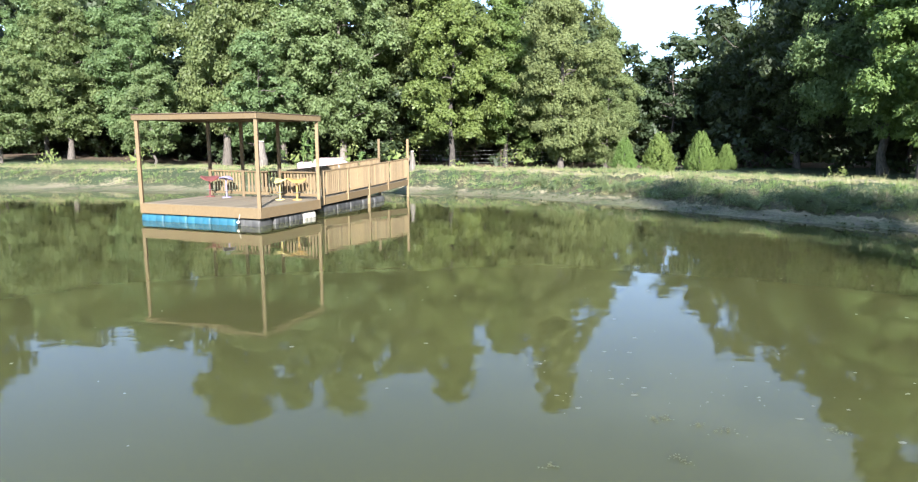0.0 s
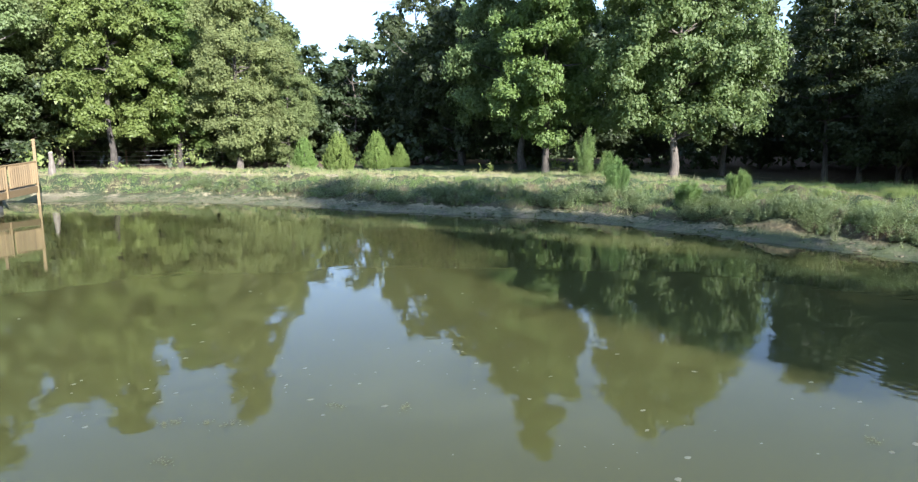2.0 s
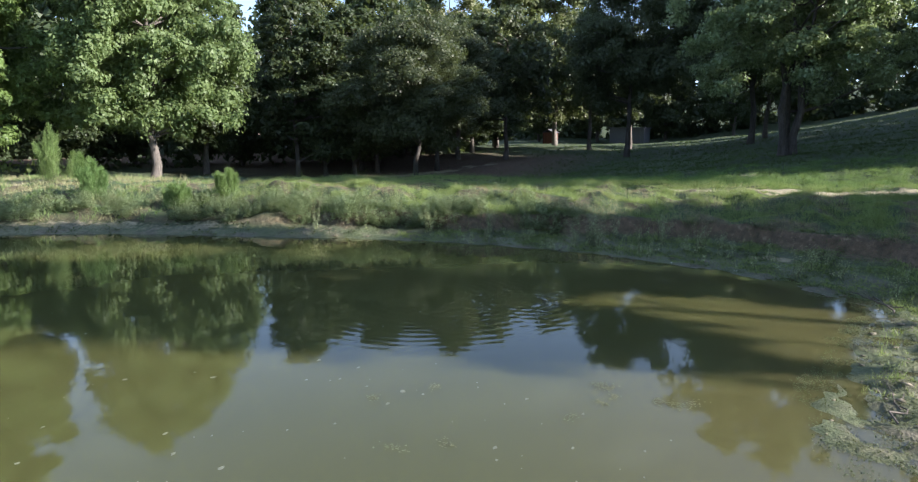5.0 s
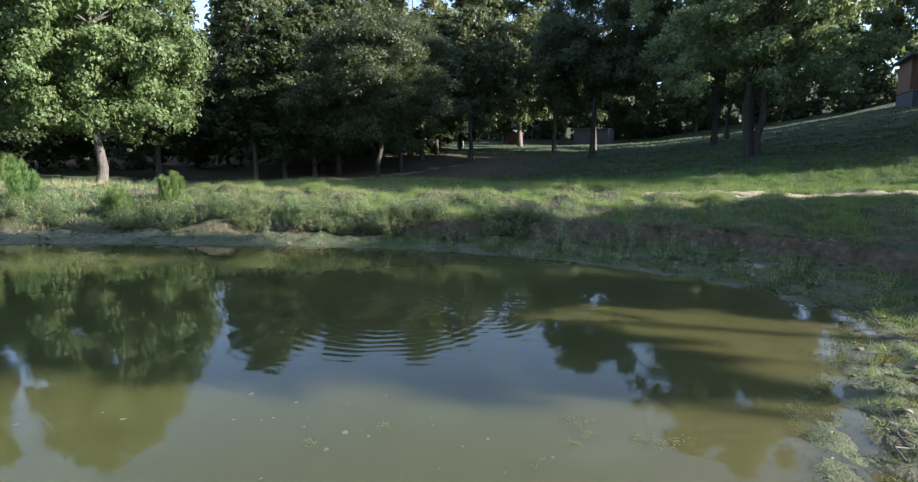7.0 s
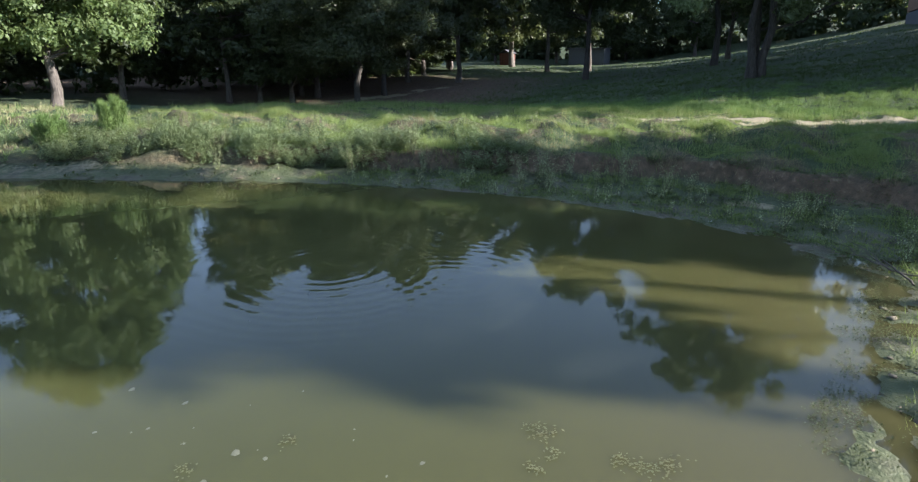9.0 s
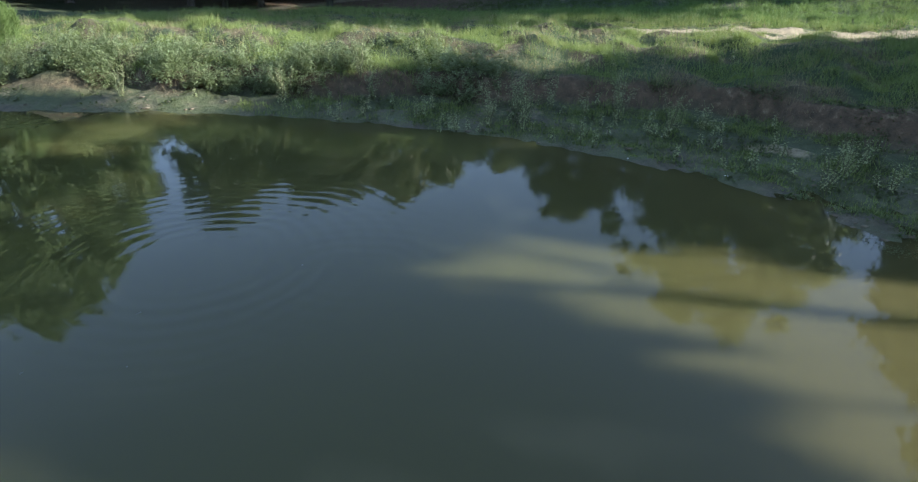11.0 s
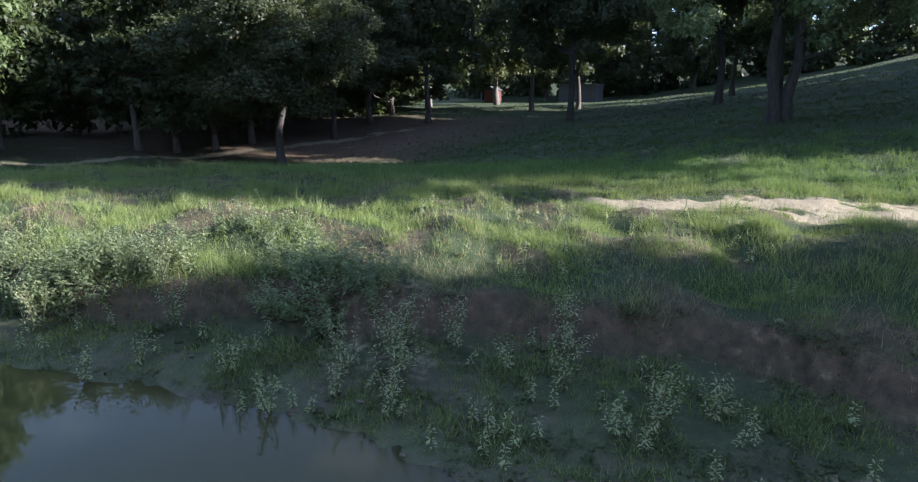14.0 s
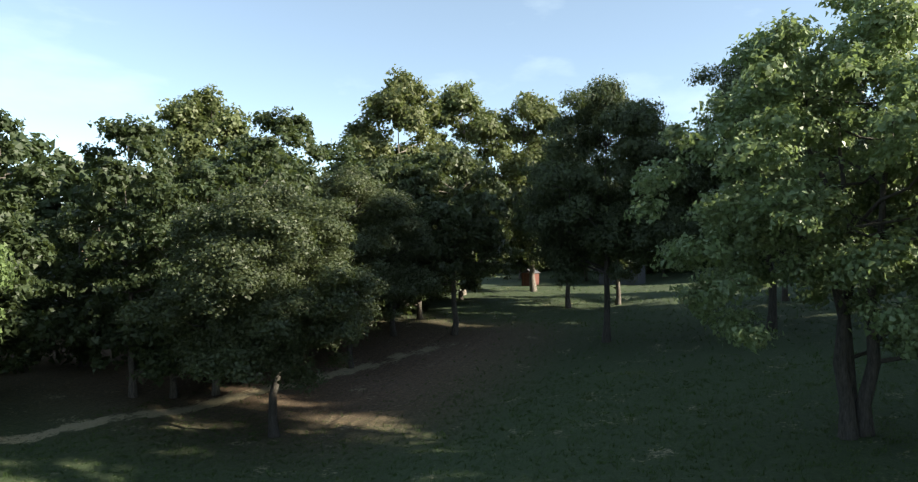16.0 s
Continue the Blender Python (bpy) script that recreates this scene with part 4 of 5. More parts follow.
def make_gangway():
    g = tagged(new("gangway"), "timber gangway with picket railings from dock to bank", "gangway")
    g.matrix_world = Matrix.Translation(at_dock(1.15, 7, 0))
    z0, z1, a0, a1, b0, b1 = 0.50, 0.66, 0.5, 1.85, 4.0, 10.75
    up = Vector((0, 0, 1))

    def z(b):
        t = (b - b0) / (b1 - b0)
        return z0 + (z1 - z0) * t + 0.1 * t * t
    # landing behind the dock
    for i in range(9):
        b = 3.12 + 0.1 * i
        timber("deck_board", g, at_dock(0.5, b, z0), at_dock(3.1, b, z0), 0.092, 0.034, WOOD_DECK)
    timber("fascia", g, at_dock(0.46, 3.1, 0.38), at_dock(0.46, 4.0, 0.36), 0.045, 0.26)
    railing(g, at_dock(1.9, 4.05, z0), at_dock(3.1, 4.05, z0), 0.86)
    n = 46
    for i in range(n):
        b = b0 + (b1 - b0) * (i + 0.5) / n
        timber("deck_board", g, at_dock(a0, b, z(b)), at_dock(a1, b, z(b)), (b1 - b0) / n - 0.008, 0.034, WOOD_DECK)
    bays = [4.0, 5.6, 7.2, 8.8, 10.7]
    for a in (a0 - 0.03, a1 + 0.03):
        for p, q in zip(bays, bays[1:]):
            timber("fascia", g, at_dock(a, p, z(p) - 0.13), at_dock(a, q, z(q) - 0.13), 0.045, 0.24)
            railing(g, at_dock(a, p + 0.05, z(p)), at_dock(a, q - 0.05, z(q)), 0.9)
        for i, p in enumerate(bays):
            low = -0.05 if i in (2, 4) else z(p) - 0.25
            timber("post", g, at_dock(a, p, low), at_dock(a, p, 2.5 if i == 4 else z(p) + 0.93), 0.1, 0.1)
    v = at_dock(0, 1) - at_dock(0, 0)
    for i in range(5):
        box_float(g, at_dock(a0 + 0.27, 4.5 + 0.92 * i, 0.02), v, 0.86, 0.24, DRUM_BLACK)
        box_float(g, at_dock(a1 - 0.27, 4.5 + 0.92 * i, 0.02), v, 0.86, 0.24, DRUM_BLACK)
    inv = g.matrix_world.inverted()
    for c in g.children:
        c.matrix_parent_inverse = inv
    return g


def make_stool(a, b, turn, paint, label, tilt=12):
    s = tagged(new("bar_stool"), label, "stool", "painted stools on the dock")
    bm = bmesh.new()                                   # dished saddle seat
    bmesh.ops.create_grid(bm, x_segments=10, y_segments=8, size=1)
    for q in bm.verts:
        x, y = q.co.x, q.co.y
        k = math.sqrt(max(0, 1 - 0.5 * y * y)), math.sqrt(max(0, 1 - 0.5 * x * x))
        x, y = x * k[0], y * k[1]
        q.co = Vector((x * 0.3, y * 0.22, 0.055 * x * x - 0.02 * y * y + (0.05 * x if x > 0 else 0)))
    bmesh.ops.recalc_face_normals(bm, faces=bm.faces)
    got = bmesh.ops.solidify(bm, geom=bm.faces[:], thickness=0.035)
    bmesh.ops.transform(bm, matrix=pose(0, 0, 0.6, tilt, 6, 0), verts=bm.verts)
    part("seat", bm, paint, s)
    v, f = tube([(0, 0, 0.02), (0, 0, 0.3), (0, 0, 0.6)], [0.03, 0.028, 0.03], 8)
    raw("pedestal", v, f, paint, s, smooth=True)
    bm = bmesh.new()
    bmesh.ops.create_cone(bm, segments=18, radius1=0.16, radius2=0.14, depth=0.03, cap_ends=True, matrix=pose(0, 0, 0.015))
    part("base_plate", bm, paint, s)
    v, f = tube([(math.cos(t) * 0.1, math.sin(t) * 0.1, 0.24) for t in np.linspace(0, 6.283, 13)], [0.01] * 13, 5)
    raw("foot_ring", v, f, METAL, s, smooth=True)
    p = at_dock(a, b, DZ + 0.003)
    s.matrix_basis = pose(p.x, p.y, p.z, 0, 0, turn)
    return s


make_dock()
make_gangway()
make_stool(3.92, 2.4, 30, PAINT_RED, "red painted saddle-seat bar stool on the dock", 16)
make_stool(3.18, 2.35, 100, PAINT_LILAC, "lilac painted saddle-seat bar stool on the dock", 8)
make_stool(1.0, 2.3, -20, PAINT_YELLOW, "yellow painted saddle-seat bar stool by the railing", 10)
make_stool(0.45, 2.45, 15, PAINT_ORANGE, "orange-yellow saddle-seat bar stool by the railing", 8)


# ---- woods beyond the first trees, undergrowth ----
def thicket(name, places, tops, per, leaf, mat, label, seed, low=0.0):
    """Undergrowth or far woods: leaf clumps over a strip of places, up to the given heights."""
    r = np.random.RandomState(seed)
    cs, rs = [], []
    for (x, y), top in zip(places, tops):
        z0 = land_at(x, y)
        z = z0 + low
        while z < z0 + top:
            k = 0.7 + 0.9 * r.rand() + 0.06 * top
            cs.append(np.array([x + r.normal() * 0.9, y + r.normal() * 0.9, z + 0.4 * k]))
            rs.append(k)
            z += k * 1.25
    v, f = crown_leaves(r, cs, rs, per, leaf, core=8, fine=False)
    return tagged(raw(name, v, f, mat), label, "woods", kind="stuff")


r = np.random.RandomState(5)
line = [(-75 + 2.0 * i, 62 + 2 * math.sin(i * 0.7)) for i in range(55)] + [(5 + 2.0 * i, 67 + math.sin(i)) for i in range(12)] + [(35 + 1.5 * i, 60 - 1.0 * i) for i in range(28)] + [(76 + 1.4 * i, 36 - 0.6 * i) for i in range(10)] \
    + [(112 + r.rand() * 3, 32 - 2.2 * i) for i in range(22)] + [(110 - 1.2 * i, -14 - 1.5 * i) for i in range(10)]
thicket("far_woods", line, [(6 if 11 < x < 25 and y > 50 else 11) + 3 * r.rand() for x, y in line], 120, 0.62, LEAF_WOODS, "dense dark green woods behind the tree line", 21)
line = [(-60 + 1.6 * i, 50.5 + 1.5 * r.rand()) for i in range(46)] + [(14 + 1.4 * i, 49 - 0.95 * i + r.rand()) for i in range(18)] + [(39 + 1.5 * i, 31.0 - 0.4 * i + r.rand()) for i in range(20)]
thicket("undergrowth", line, [1.2 + 2.4 * r.rand() ** 2 for _ in line], 60, 0.34, LEAF_WOODS, "undergrowth at the foot of the trees, coloured dark for shade", 22)
line = [(x, land_y) for x, land_y in [(-24, 40.5), (-19, 40), (-10.5, 41), (-6, 41.5), (-3.2, 42), (1.6, 42), (2.8, 42.4), (4, 41.6), (21, 33.5), (23.5, 33), (26, 32)]]
thicket("weedy_edge", line, [0.5 + 0.4 * r.rand() for _ in line], 90, 0.11, GRASS, "pale green weeds at the wood's edge", 23)


# ---- grass ----
def grass(name, n_try, box4, density, blades_each, length, width, mat, label, seed, spread=0.05):
    """Tufts of grass where density(x, y, d) is higher than chance: blades fan out from the middle of each tuft."""
    r = np.random.RandomState(seed)
    x = box4[0] + (box4[1] - box4[0]) * r.rand(n_try)
    y = box4[2] + (box4[3] - box4[2]) * r.rand(n_try)
    d = shore_distance(x, y)
    ok = r.rand(n_try) < density(x, y, d)
    x, y, d = x[ok], y[ok], d[ok]
    size = (0.45 + 0.6 * np.clip(0.4 + 0.6 * rough(x, y, 1.3) + 0.5 * rough(y, x, 0.55), 0, 1.7)) * np.exp(0.28 * r.normal(size=len(x)))
    x, y, size = (np.repeat(q, blades_each) for q in (x, y, size))
    off = r.normal(size=(len(x), 2))
    x = x + off[:, 0] * spread * size
    y = y + off[:, 1] * spread * size
    z = land(x, y) - 0.012
    lean = off * 0.16 + r.normal(size=(len(x), 2)) * 0.4
    dirs = np.stack([lean[:, 0], lean[:, 1], np.ones(len(x))], 1)
    L = length * size * (0.45 + 0.85 * r.rand(len(x)))
    v, f = spears(np.stack([x, y, z], 1), dirs, L, width * (0.7 + 0.6 * r.rand(len(x))), r)
    return tagged(raw(name, v, f, mat), label, "grass", kind="stuff")


def bank_cover(x, y, d):
    k = d - shelf(x, y)
    patch = np.clip(0.44 + 0.75 * rough(x, y, 2.3) + 0.7 * rough(y, x, 0.8) - 0.45 * step(0.05, 0.5, rough(x, y, 1.7)), 0.03, 1)
    return np.where(k > 0.38 - 0.25 * step(8, 12, y) + 0.2 * rough(x, y, 0.7), patch, 0) * (1 - np.clip(track_line(x, y, d) * 1.3, 0, 0.985))


def shelf_cover(x, y, d):
    k = d / shelf(x, y)
    patch = np.clip(0.45 + 0.9 * rough(x, y, 1.6), 0.05, 0.95)
    return np.where((k > 0.08) & (k < 1.0), patch, 0) * (1 - 0.9 * clay_patch(x, y))


def lawn_cover(x, y, d):
    litter = step(32, 42, x) * step(7, 15, y) * step(66, 56, x)
    return np.where(d > 6.5, 0.9, 0) * (1 - np.clip(track_line(x, y, d) * 1.3, 0, 0.985)) * (1 - 0.93 * litter)


def verge_cover(x, y, d):
    return np.clip(0.8 + 0.6 * rough(x, y, 1.9) - 0.75 * step(27.5, 31, x + rough(y, x, 1.6)), 0, 1) * lawn_cover(x, y, d)


grass("bank_grass", 26000, (16.5, 24.5, -7, 14), bank_cover, 24, 0.16, 0.0065, GRASS, "uneven sunlit meadow grass on the pond bank", 31, 0.11)
def dry_cover(x, y, d):
    k = d - shelf(x, y)
    return np.where(k > 0.0, np.clip(0.25 - 0.8 * rough(x, y, 2.3), 0, 0.8), 0) * (1 - np.clip(track_line(x, y, d) * 1.3, 0, 0.985))


grass("dry_grass", 14000, (16.5, 24.5, -7, 14), dry_cover, 12, 0.13, 0.006, STRAW, "straw-coloured dry grass among the green on the bank", 36, 0.1)
grass("grass_tufts", 900, (17.2, 24.5, -6, 12), bank_cover, 100, 0.2, 0.0065, GRASS, "tall tufts of bright green grass on the bank", 38, 0.085)
grass("shelf_grass", 38000, (9, 19, -6, 7), shelf_cover, 9, 0.1, 0.008, GRASS, "short damp grass on the muddy margin", 32)
grass("far_bank_grass", 95000, (-34, 20, 14, 44), lambda x, y, d: np.where(d < 9, bank_cover(x, y, d) * np.where((y > 14) | (x < 16), 1, 0), 0), 9, 0.19, 0.016, GRASS_FAR,
      "tall meadow grass along the far bank", 33)
grass("far_dry_grass", 60000, (-34, 20, 14, 44), lambda x, y, d: np.where(d < 9, np.clip(dry_cover(x, y, d) + np.where(d > shelf(x, y) + 0.6, 0.15, 0) + np.where(d > shelf(x, y) + 2.2, 0.4, 0), 0, 0.8) * np.where((y > 14) | (x < 16), 1, 0), 0), 8, 0.19, 0.016, STRAW_FAR,
      "straw-coloured dry grass along the far bank", 37)
grass("verge_grass", 13000, (23.6, 31.0, -9, 10), verge_cover, 18, 0.19, 0.008, GRASS_VERGE, "long green meadow grass beyond the dirt track", 39, 0.1)
grass("hill_grass", 20000, (22.5, 46, -13, 24), lawn_cover, 9, 0.13, 0.016, GRASS_SHADE, "mown hillside grass, coloured dark for shade", 34)
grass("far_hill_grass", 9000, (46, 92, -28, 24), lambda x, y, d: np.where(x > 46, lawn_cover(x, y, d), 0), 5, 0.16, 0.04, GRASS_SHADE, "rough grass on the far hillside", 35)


# ---- weeds ----
def weed_leaves(r, height, n, leaf):
    z = height * (0.12 + 0.88 * np.sort(r.rand(n)))
    a = np.arange(n) * 2.4 + r.rand(n) * 0.6
    base = np.stack([0.01 * np.cos(a), 0.01 * np.sin(a), z], 1)
    d = np.stack([np.cos(a), np.sin(a), 0.5 - 1.3 * r.rand(n)], 1)
    L = leaf * (0.6 + 0.6 * r.rand(n)) * (1.1 - 0.35 * z / height)
    return blades(base, d, np.tile([[0, 0, 1.0]], (n, 1)), L, L * 0.36, 0.1)


def make_weed(seed, height, stems, label):
    r = np.random.RandomState(seed)
    w = tagged(new("weed_plant"), label, "weed")
    st, lv = [], []
    for s in range(stems):
        off = np.zeros(3)
        h = height * (0.7 + 0.4 * r.rand())
        top = np.array([r.normal() * 0.07 * stems ** 0.7, r.normal() * 0.07 * stems ** 0.7, h])
        st.append(limb(r, off + np.array([0, 0, -0.03]), top, 0.008, 0.003, 4, 0.03, 5))
        v, f = weed_leaves(r, h, 30, 0.052)
        v[:, :2] += off[:2] + (top - off)[:2] * (v[:, 2:3] / h)
        lv.append((v, f))
    v, f = joined(st)
    raw("stem", v, f, STEM, w)
    v, f = joined(lv)
    tagged(raw("foliage", v, f, LEAF_STALK, w), kind="stuff")
    return w


weeds = [make_weed(41, 0.31, 1, "single-stalked leafy weed on the muddy margin"), make_weed(42, 0.38, 3, "bushy pale green weed on the muddy margin"),
         make_weed(43, 0.23, 1, "small leafy weed sprouting from mud"), make_weed(44, 0.56, 6, "tall bushy grey-green weed on the pond bank")]
r = np.random.RandomState(45)
spots = [(17.4, 5.0, 3), (17.2, 4.7, 3), (16.8, 2.45, 3), (16.95, 1.9, 3), (17.1, 2.15, 3), (16.06, 3.06, 0), (16.1, 2.9, 0), (16.2, 2.65, 0), (15.95, 1.3, 0), (16.2, 0.9, 1), (16.2, 0.55, 0), (16.35, 0, 1), (16.9, -0.8, 1), (16.7, -1.0, 0), (16.8, -0.4, 2), (14.62, -2.0, 3), (18.0, 0.6, 1), (16.5, 0.0, 0), (16.5, -1.0, 0), (16.4, 1.1, 0), (15.8, 0.7, 0), (16.1, 4.8, 1), (16.1, 2.8, 1), (16.2, 2.5, 2), (16.25, 3.0, 0),
         (16.0, 0.9, 0), (16.9, -0.3, 1), (15.6, -0.4, 2), (16.0, -0.7, 0), (17.2, 1.0, 1), (17.5, 1.6, 3), (16.8, 0.7, 0), (16.3, 1.7, 2), (15.4, -1.0, 2), (16.9, -1.7, 0), (15.2, -2.3, 1), (14.6, -2.9, 0), (13.6, -3.3, 3), (9.9, -2.9, 1), (8.6, -2.8, 1)]
for i in range(24):
    y = -2.5 + 12 * r.rand()
    spots.append((16.4 + 1.3 * r.rand() - 0.06 * max(0, y - 4) ** 1.25, y, r.randint(4)))
for i in range(46):                                   # stalks scattered over the damp shelf
    y = -3.0 + 9.0 * r.rand()
    x = 15.2 + 1.9 * r.rand() + 0.16 * min(y, 3)
    d = float(shore_distance(np.array([x]), np.array([y]))[0])
    if 0.25 < d < 2.3:
        spots.append((x, y, (0, 2, 1, 0)[i % 4]))
for i in range(40):                                   # pale seedlings among the grass of the bank
    y = -2.0 + 9.0 * r.rand()
    spots.append((18.4 + 2.6 * r.rand() - 0.1 * max(0, y), y, (2, 0)[i % 2]))
for x, y, k in spots:
    copy_thing(weeds[k], pose(x, y, land_at(x, y) - 0.01, 0, 0, r.rand() * 360))
for k, (x, y) in enumerate([(17.7, 6.3), (17.2, 7.4), (17.3, 8.6), (16.9, 9.6)]):
    weeds[k].matrix_basis = pose(x, y, land_at(x, y) - 0.01, 0, 0, 60 * k)


def weed_band(name, n, seed, label):
    """The dense belt of broad-leaved weeds along the foot of the bank."""
    r = np.random.RandomState(seed)
    i = r.randint(0, len(RING) - 1, n * 6)
    t = r.rand(n * 6)[:, None]
    p = RING[i] * (1 - t) + RING[i + 1] * t
    e = RING[i + 1] - RING[i]
    e = e / (np.linalg.norm(e, axis=1)[:, None] + 1e-9)
    w = shelf(p[:, 0], p[:, 1])
    off = w + 0.1 + 1.15 * r.rand(n * 6) ** 1.3
    x, y = p[:, 0] - e[:, 1] * off, p[:, 1] + e[:, 0] * off
    d = shore_distance(x, y)
    want = np.where(y < 6, 0.55, 1.0) * np.where((y > 2.5) & (y < 30.5) & (d > 0.6) & (x > -24), np.where(y < 20, 1.0, 0.6), 0) * np.clip(0.62 + 0.9 * rough(x, y, 2.6), 0.05, 1)
    ok = np.nonzero(r.rand(len(x)) < want)[0][:n]
    lv = []
    for k in ok[:n // 4]:                             # each bush: a few stems from one foot, leafiest at the top
        tall = 0.26 + 0.3 * r.rand()
        z = land_at(x[k], y[k])
        for _ in range(r.randint(3, 6)):
            h = tall * (0.65 + 0.45 * r.rand())
            v, f = weed_leaves(r, h, 28, 0.072)
            lean = r.normal(size=2) * 0.13
            v[:, :2] += lean * (v[:, 2:3] / h) + r.normal(size=2) * 0.05
            lv.append((v + np.array([x[k], y[k], z]), f))
    v, f = joined(lv)
    return tagged(raw(name, v, f, LEAF_WEED), label, "weeds", kind="stuff")


weed_band("bank_weeds", 3800, 46, "belt of pale green leafy weeds along the bank")


def make_fennel(seed, height, spread, label):
    r = np.random.RandomState(seed)
    w = tagged(new("fennel_bush"), label, "bush")
    st, lv = [], []
    for s in range(13):
        a = r.rand() * 6.283
        out = spread * math.sqrt(r.rand())
        foot = np.array([math.cos(a), math.sin(a), 0]) * out * 0.45
        top = np.array([math.cos(a) * out * 0.8, math.sin(a) * out * 0.8, height * (1.05 - 0.45 * out / spread) * (0.8 + 0.25 * r.rand())])
        st.append(limb(r, foot + np.array([0, 0, -0.04]), top, 0.01, 0.003, 6, 0.02, 5))
        n = 420
        t = 0.1 + 0.92 * r.rand(n) ** 0.85
        p = foot * (1 - t[:, None]) + top * t[:, None] + r.normal(size=(n, 3)) * (0.075 * (1.15 - t[:, None]))
        d = r.normal(size=(n, 3)) * 0.42 + np.array([0, 0, 1.0])
        lv.append(blades(p, d, r.normal(size=(n, 3)), 0.1 + 0.13 * r.rand(n), np.full(n, 0.008), 0.03))
    v, f = joined(st)
    raw("stem", v, f, STEM, w)
    v, f = joined(lv)
    raw("foliage", v, f, LEAF_FENNEL, w)
    return w


for i, (x, y, h, s) in enumerate([(16.9, 19.7, 1.85, 0.8), (15.7, 16.6, 1.2, 0.55), (16.1, 13.8, 0.75, 0.5), (17.2, 13.0, 1.0, 0.42), (17.6, 19.4, 1.0, 0.4)]):
    b = make_fennel(50 + i, h, s, "feathery bright green fennel bush on the bank" if h > 0.9 else "low feathery green fennel bush")
    b.matrix_basis = pose(x, y, land_at(x, y), 0, 0, i * 70)


# ---- things on the bank ----
def make_boat():
    """An overturned rowing boat."""
    bt = tagged(new("rowing_boat"), "overturned pale pink-white fibreglass boat on the grass", "boat")
    us = np.linspace(-1, 1, 25)
    rows = []
    for u in us:
        w = 0.62 * (1 - abs(u) ** 2.6) + 0.1
        h = 0.62 * (1 - 0.6 * abs(u + 0.1) ** 3) + 0.3 * max(0, -u - 0.72) - 0.12 * math.exp(-((u + 0.55) / 0.18) ** 2)
        rows.append([(u * 1.5, math.cos(a) * w, max(0, math.sin(a)) ** 0.6 * h) for a in np.linspace(0, math.pi, 15)])
    v = np.array(rows).reshape(-1, 3)
    i, j = np.meshgrid(np.arange(24), np.arange(14), indexing="ij")
    f = np.stack([i * 15 + j, i * 15 + j + 1, (i + 1) * 15 + j + 1, (i + 1) * 15 + j], -1).reshape(-1, 4)
    hull = raw("hull", v, f, HULL, bt, smooth=True)
    mod = hull.modifiers.new("thick", "SOLIDIFY")
    mod.thickness = 0.02
    bm = bmesh.new()
    bar(bm, (-0.25, 0, 0.62), (1.0, 0, 0.55), 0.05, 0.05)
    part("keel", bm, HULL, bt)
    for s in (-1, 1):
        v, f = tube([(u * 1.5, s * (0.62 * (1 - abs(u) ** 2.6) + 0.12), 0.03) for u in np.linspace(-1, 1, 17)], [0.025] * 17, 6)
        raw("gunwale", v, f, HULL, bt, smooth=True)
    return bt


boat = make_boat()
boat.matrix_basis = pose(-7.25, 35.2, land_at(-7.25, 35.2) + 0.05, 4, -3, 18)


def make_stump(x, y, h, rad, label):
    r = np.random.RandomState(int(h * 100))
    z = np.linspace(-0.1, h, 9)
    pts = np.stack([0.03 * np.sin(z * 3), 0.02 * np.cos(z * 4), z], 1)
    s = tagged(new("tree_stump"), label, "stump")
    v, f = tube(pts, rad * (1.25 - 0.55 * (z / h) + 0.08 * np.sin(z * 6)), 11)
    raw("bark", v, f, BARK_PALE, s, smooth=True)
    bm = bmesh.new()
    bmesh.ops.create_cone(bm, segments=11, radius1=rad * 0.72, radius2=rad * 0.5, depth=0.06, cap_ends=True, matrix=pose(0.02, 0, h + 0.01))
    part("cut_top", bm, STONE_PALE, s)
    s.matrix_basis = pose(x, y, land_at(x, y))


make_stump(-11.6, 38.0, 1.45, 0.31, "pale weathered tree stump on the grass")
make_stump(-2.5, 34.5, 1.0, 0.13, "pale weathered stump beside the gangway")


def make_fence():
    fc = tagged(new("wire_fence"), "rusty wire fence with thin posts in front of dark woods", "fence")
    pts = [(-3 + 3.1 * i, 49.2 + 0.3 * math.sin(i)) for i in range(6)]
    for x, y in pts:
        z = land_at(x, y)
        bm = bmesh.new()
        bar(bm, (x, y, z - 0.2), (x, y, z + 1.35), 0.06, 0.06)
        part("fence_post", bm, RUST_STEEL, fc)
    for h in (0.3, 0.6, 0.9, 1.2):
        v, f = tube([(x, y - 0.035, land_at(x, y) + h) for x, y in pts], [0.008] * len(pts), 5)
        raw("wire", v, f, METAL, fc)


make_fence()


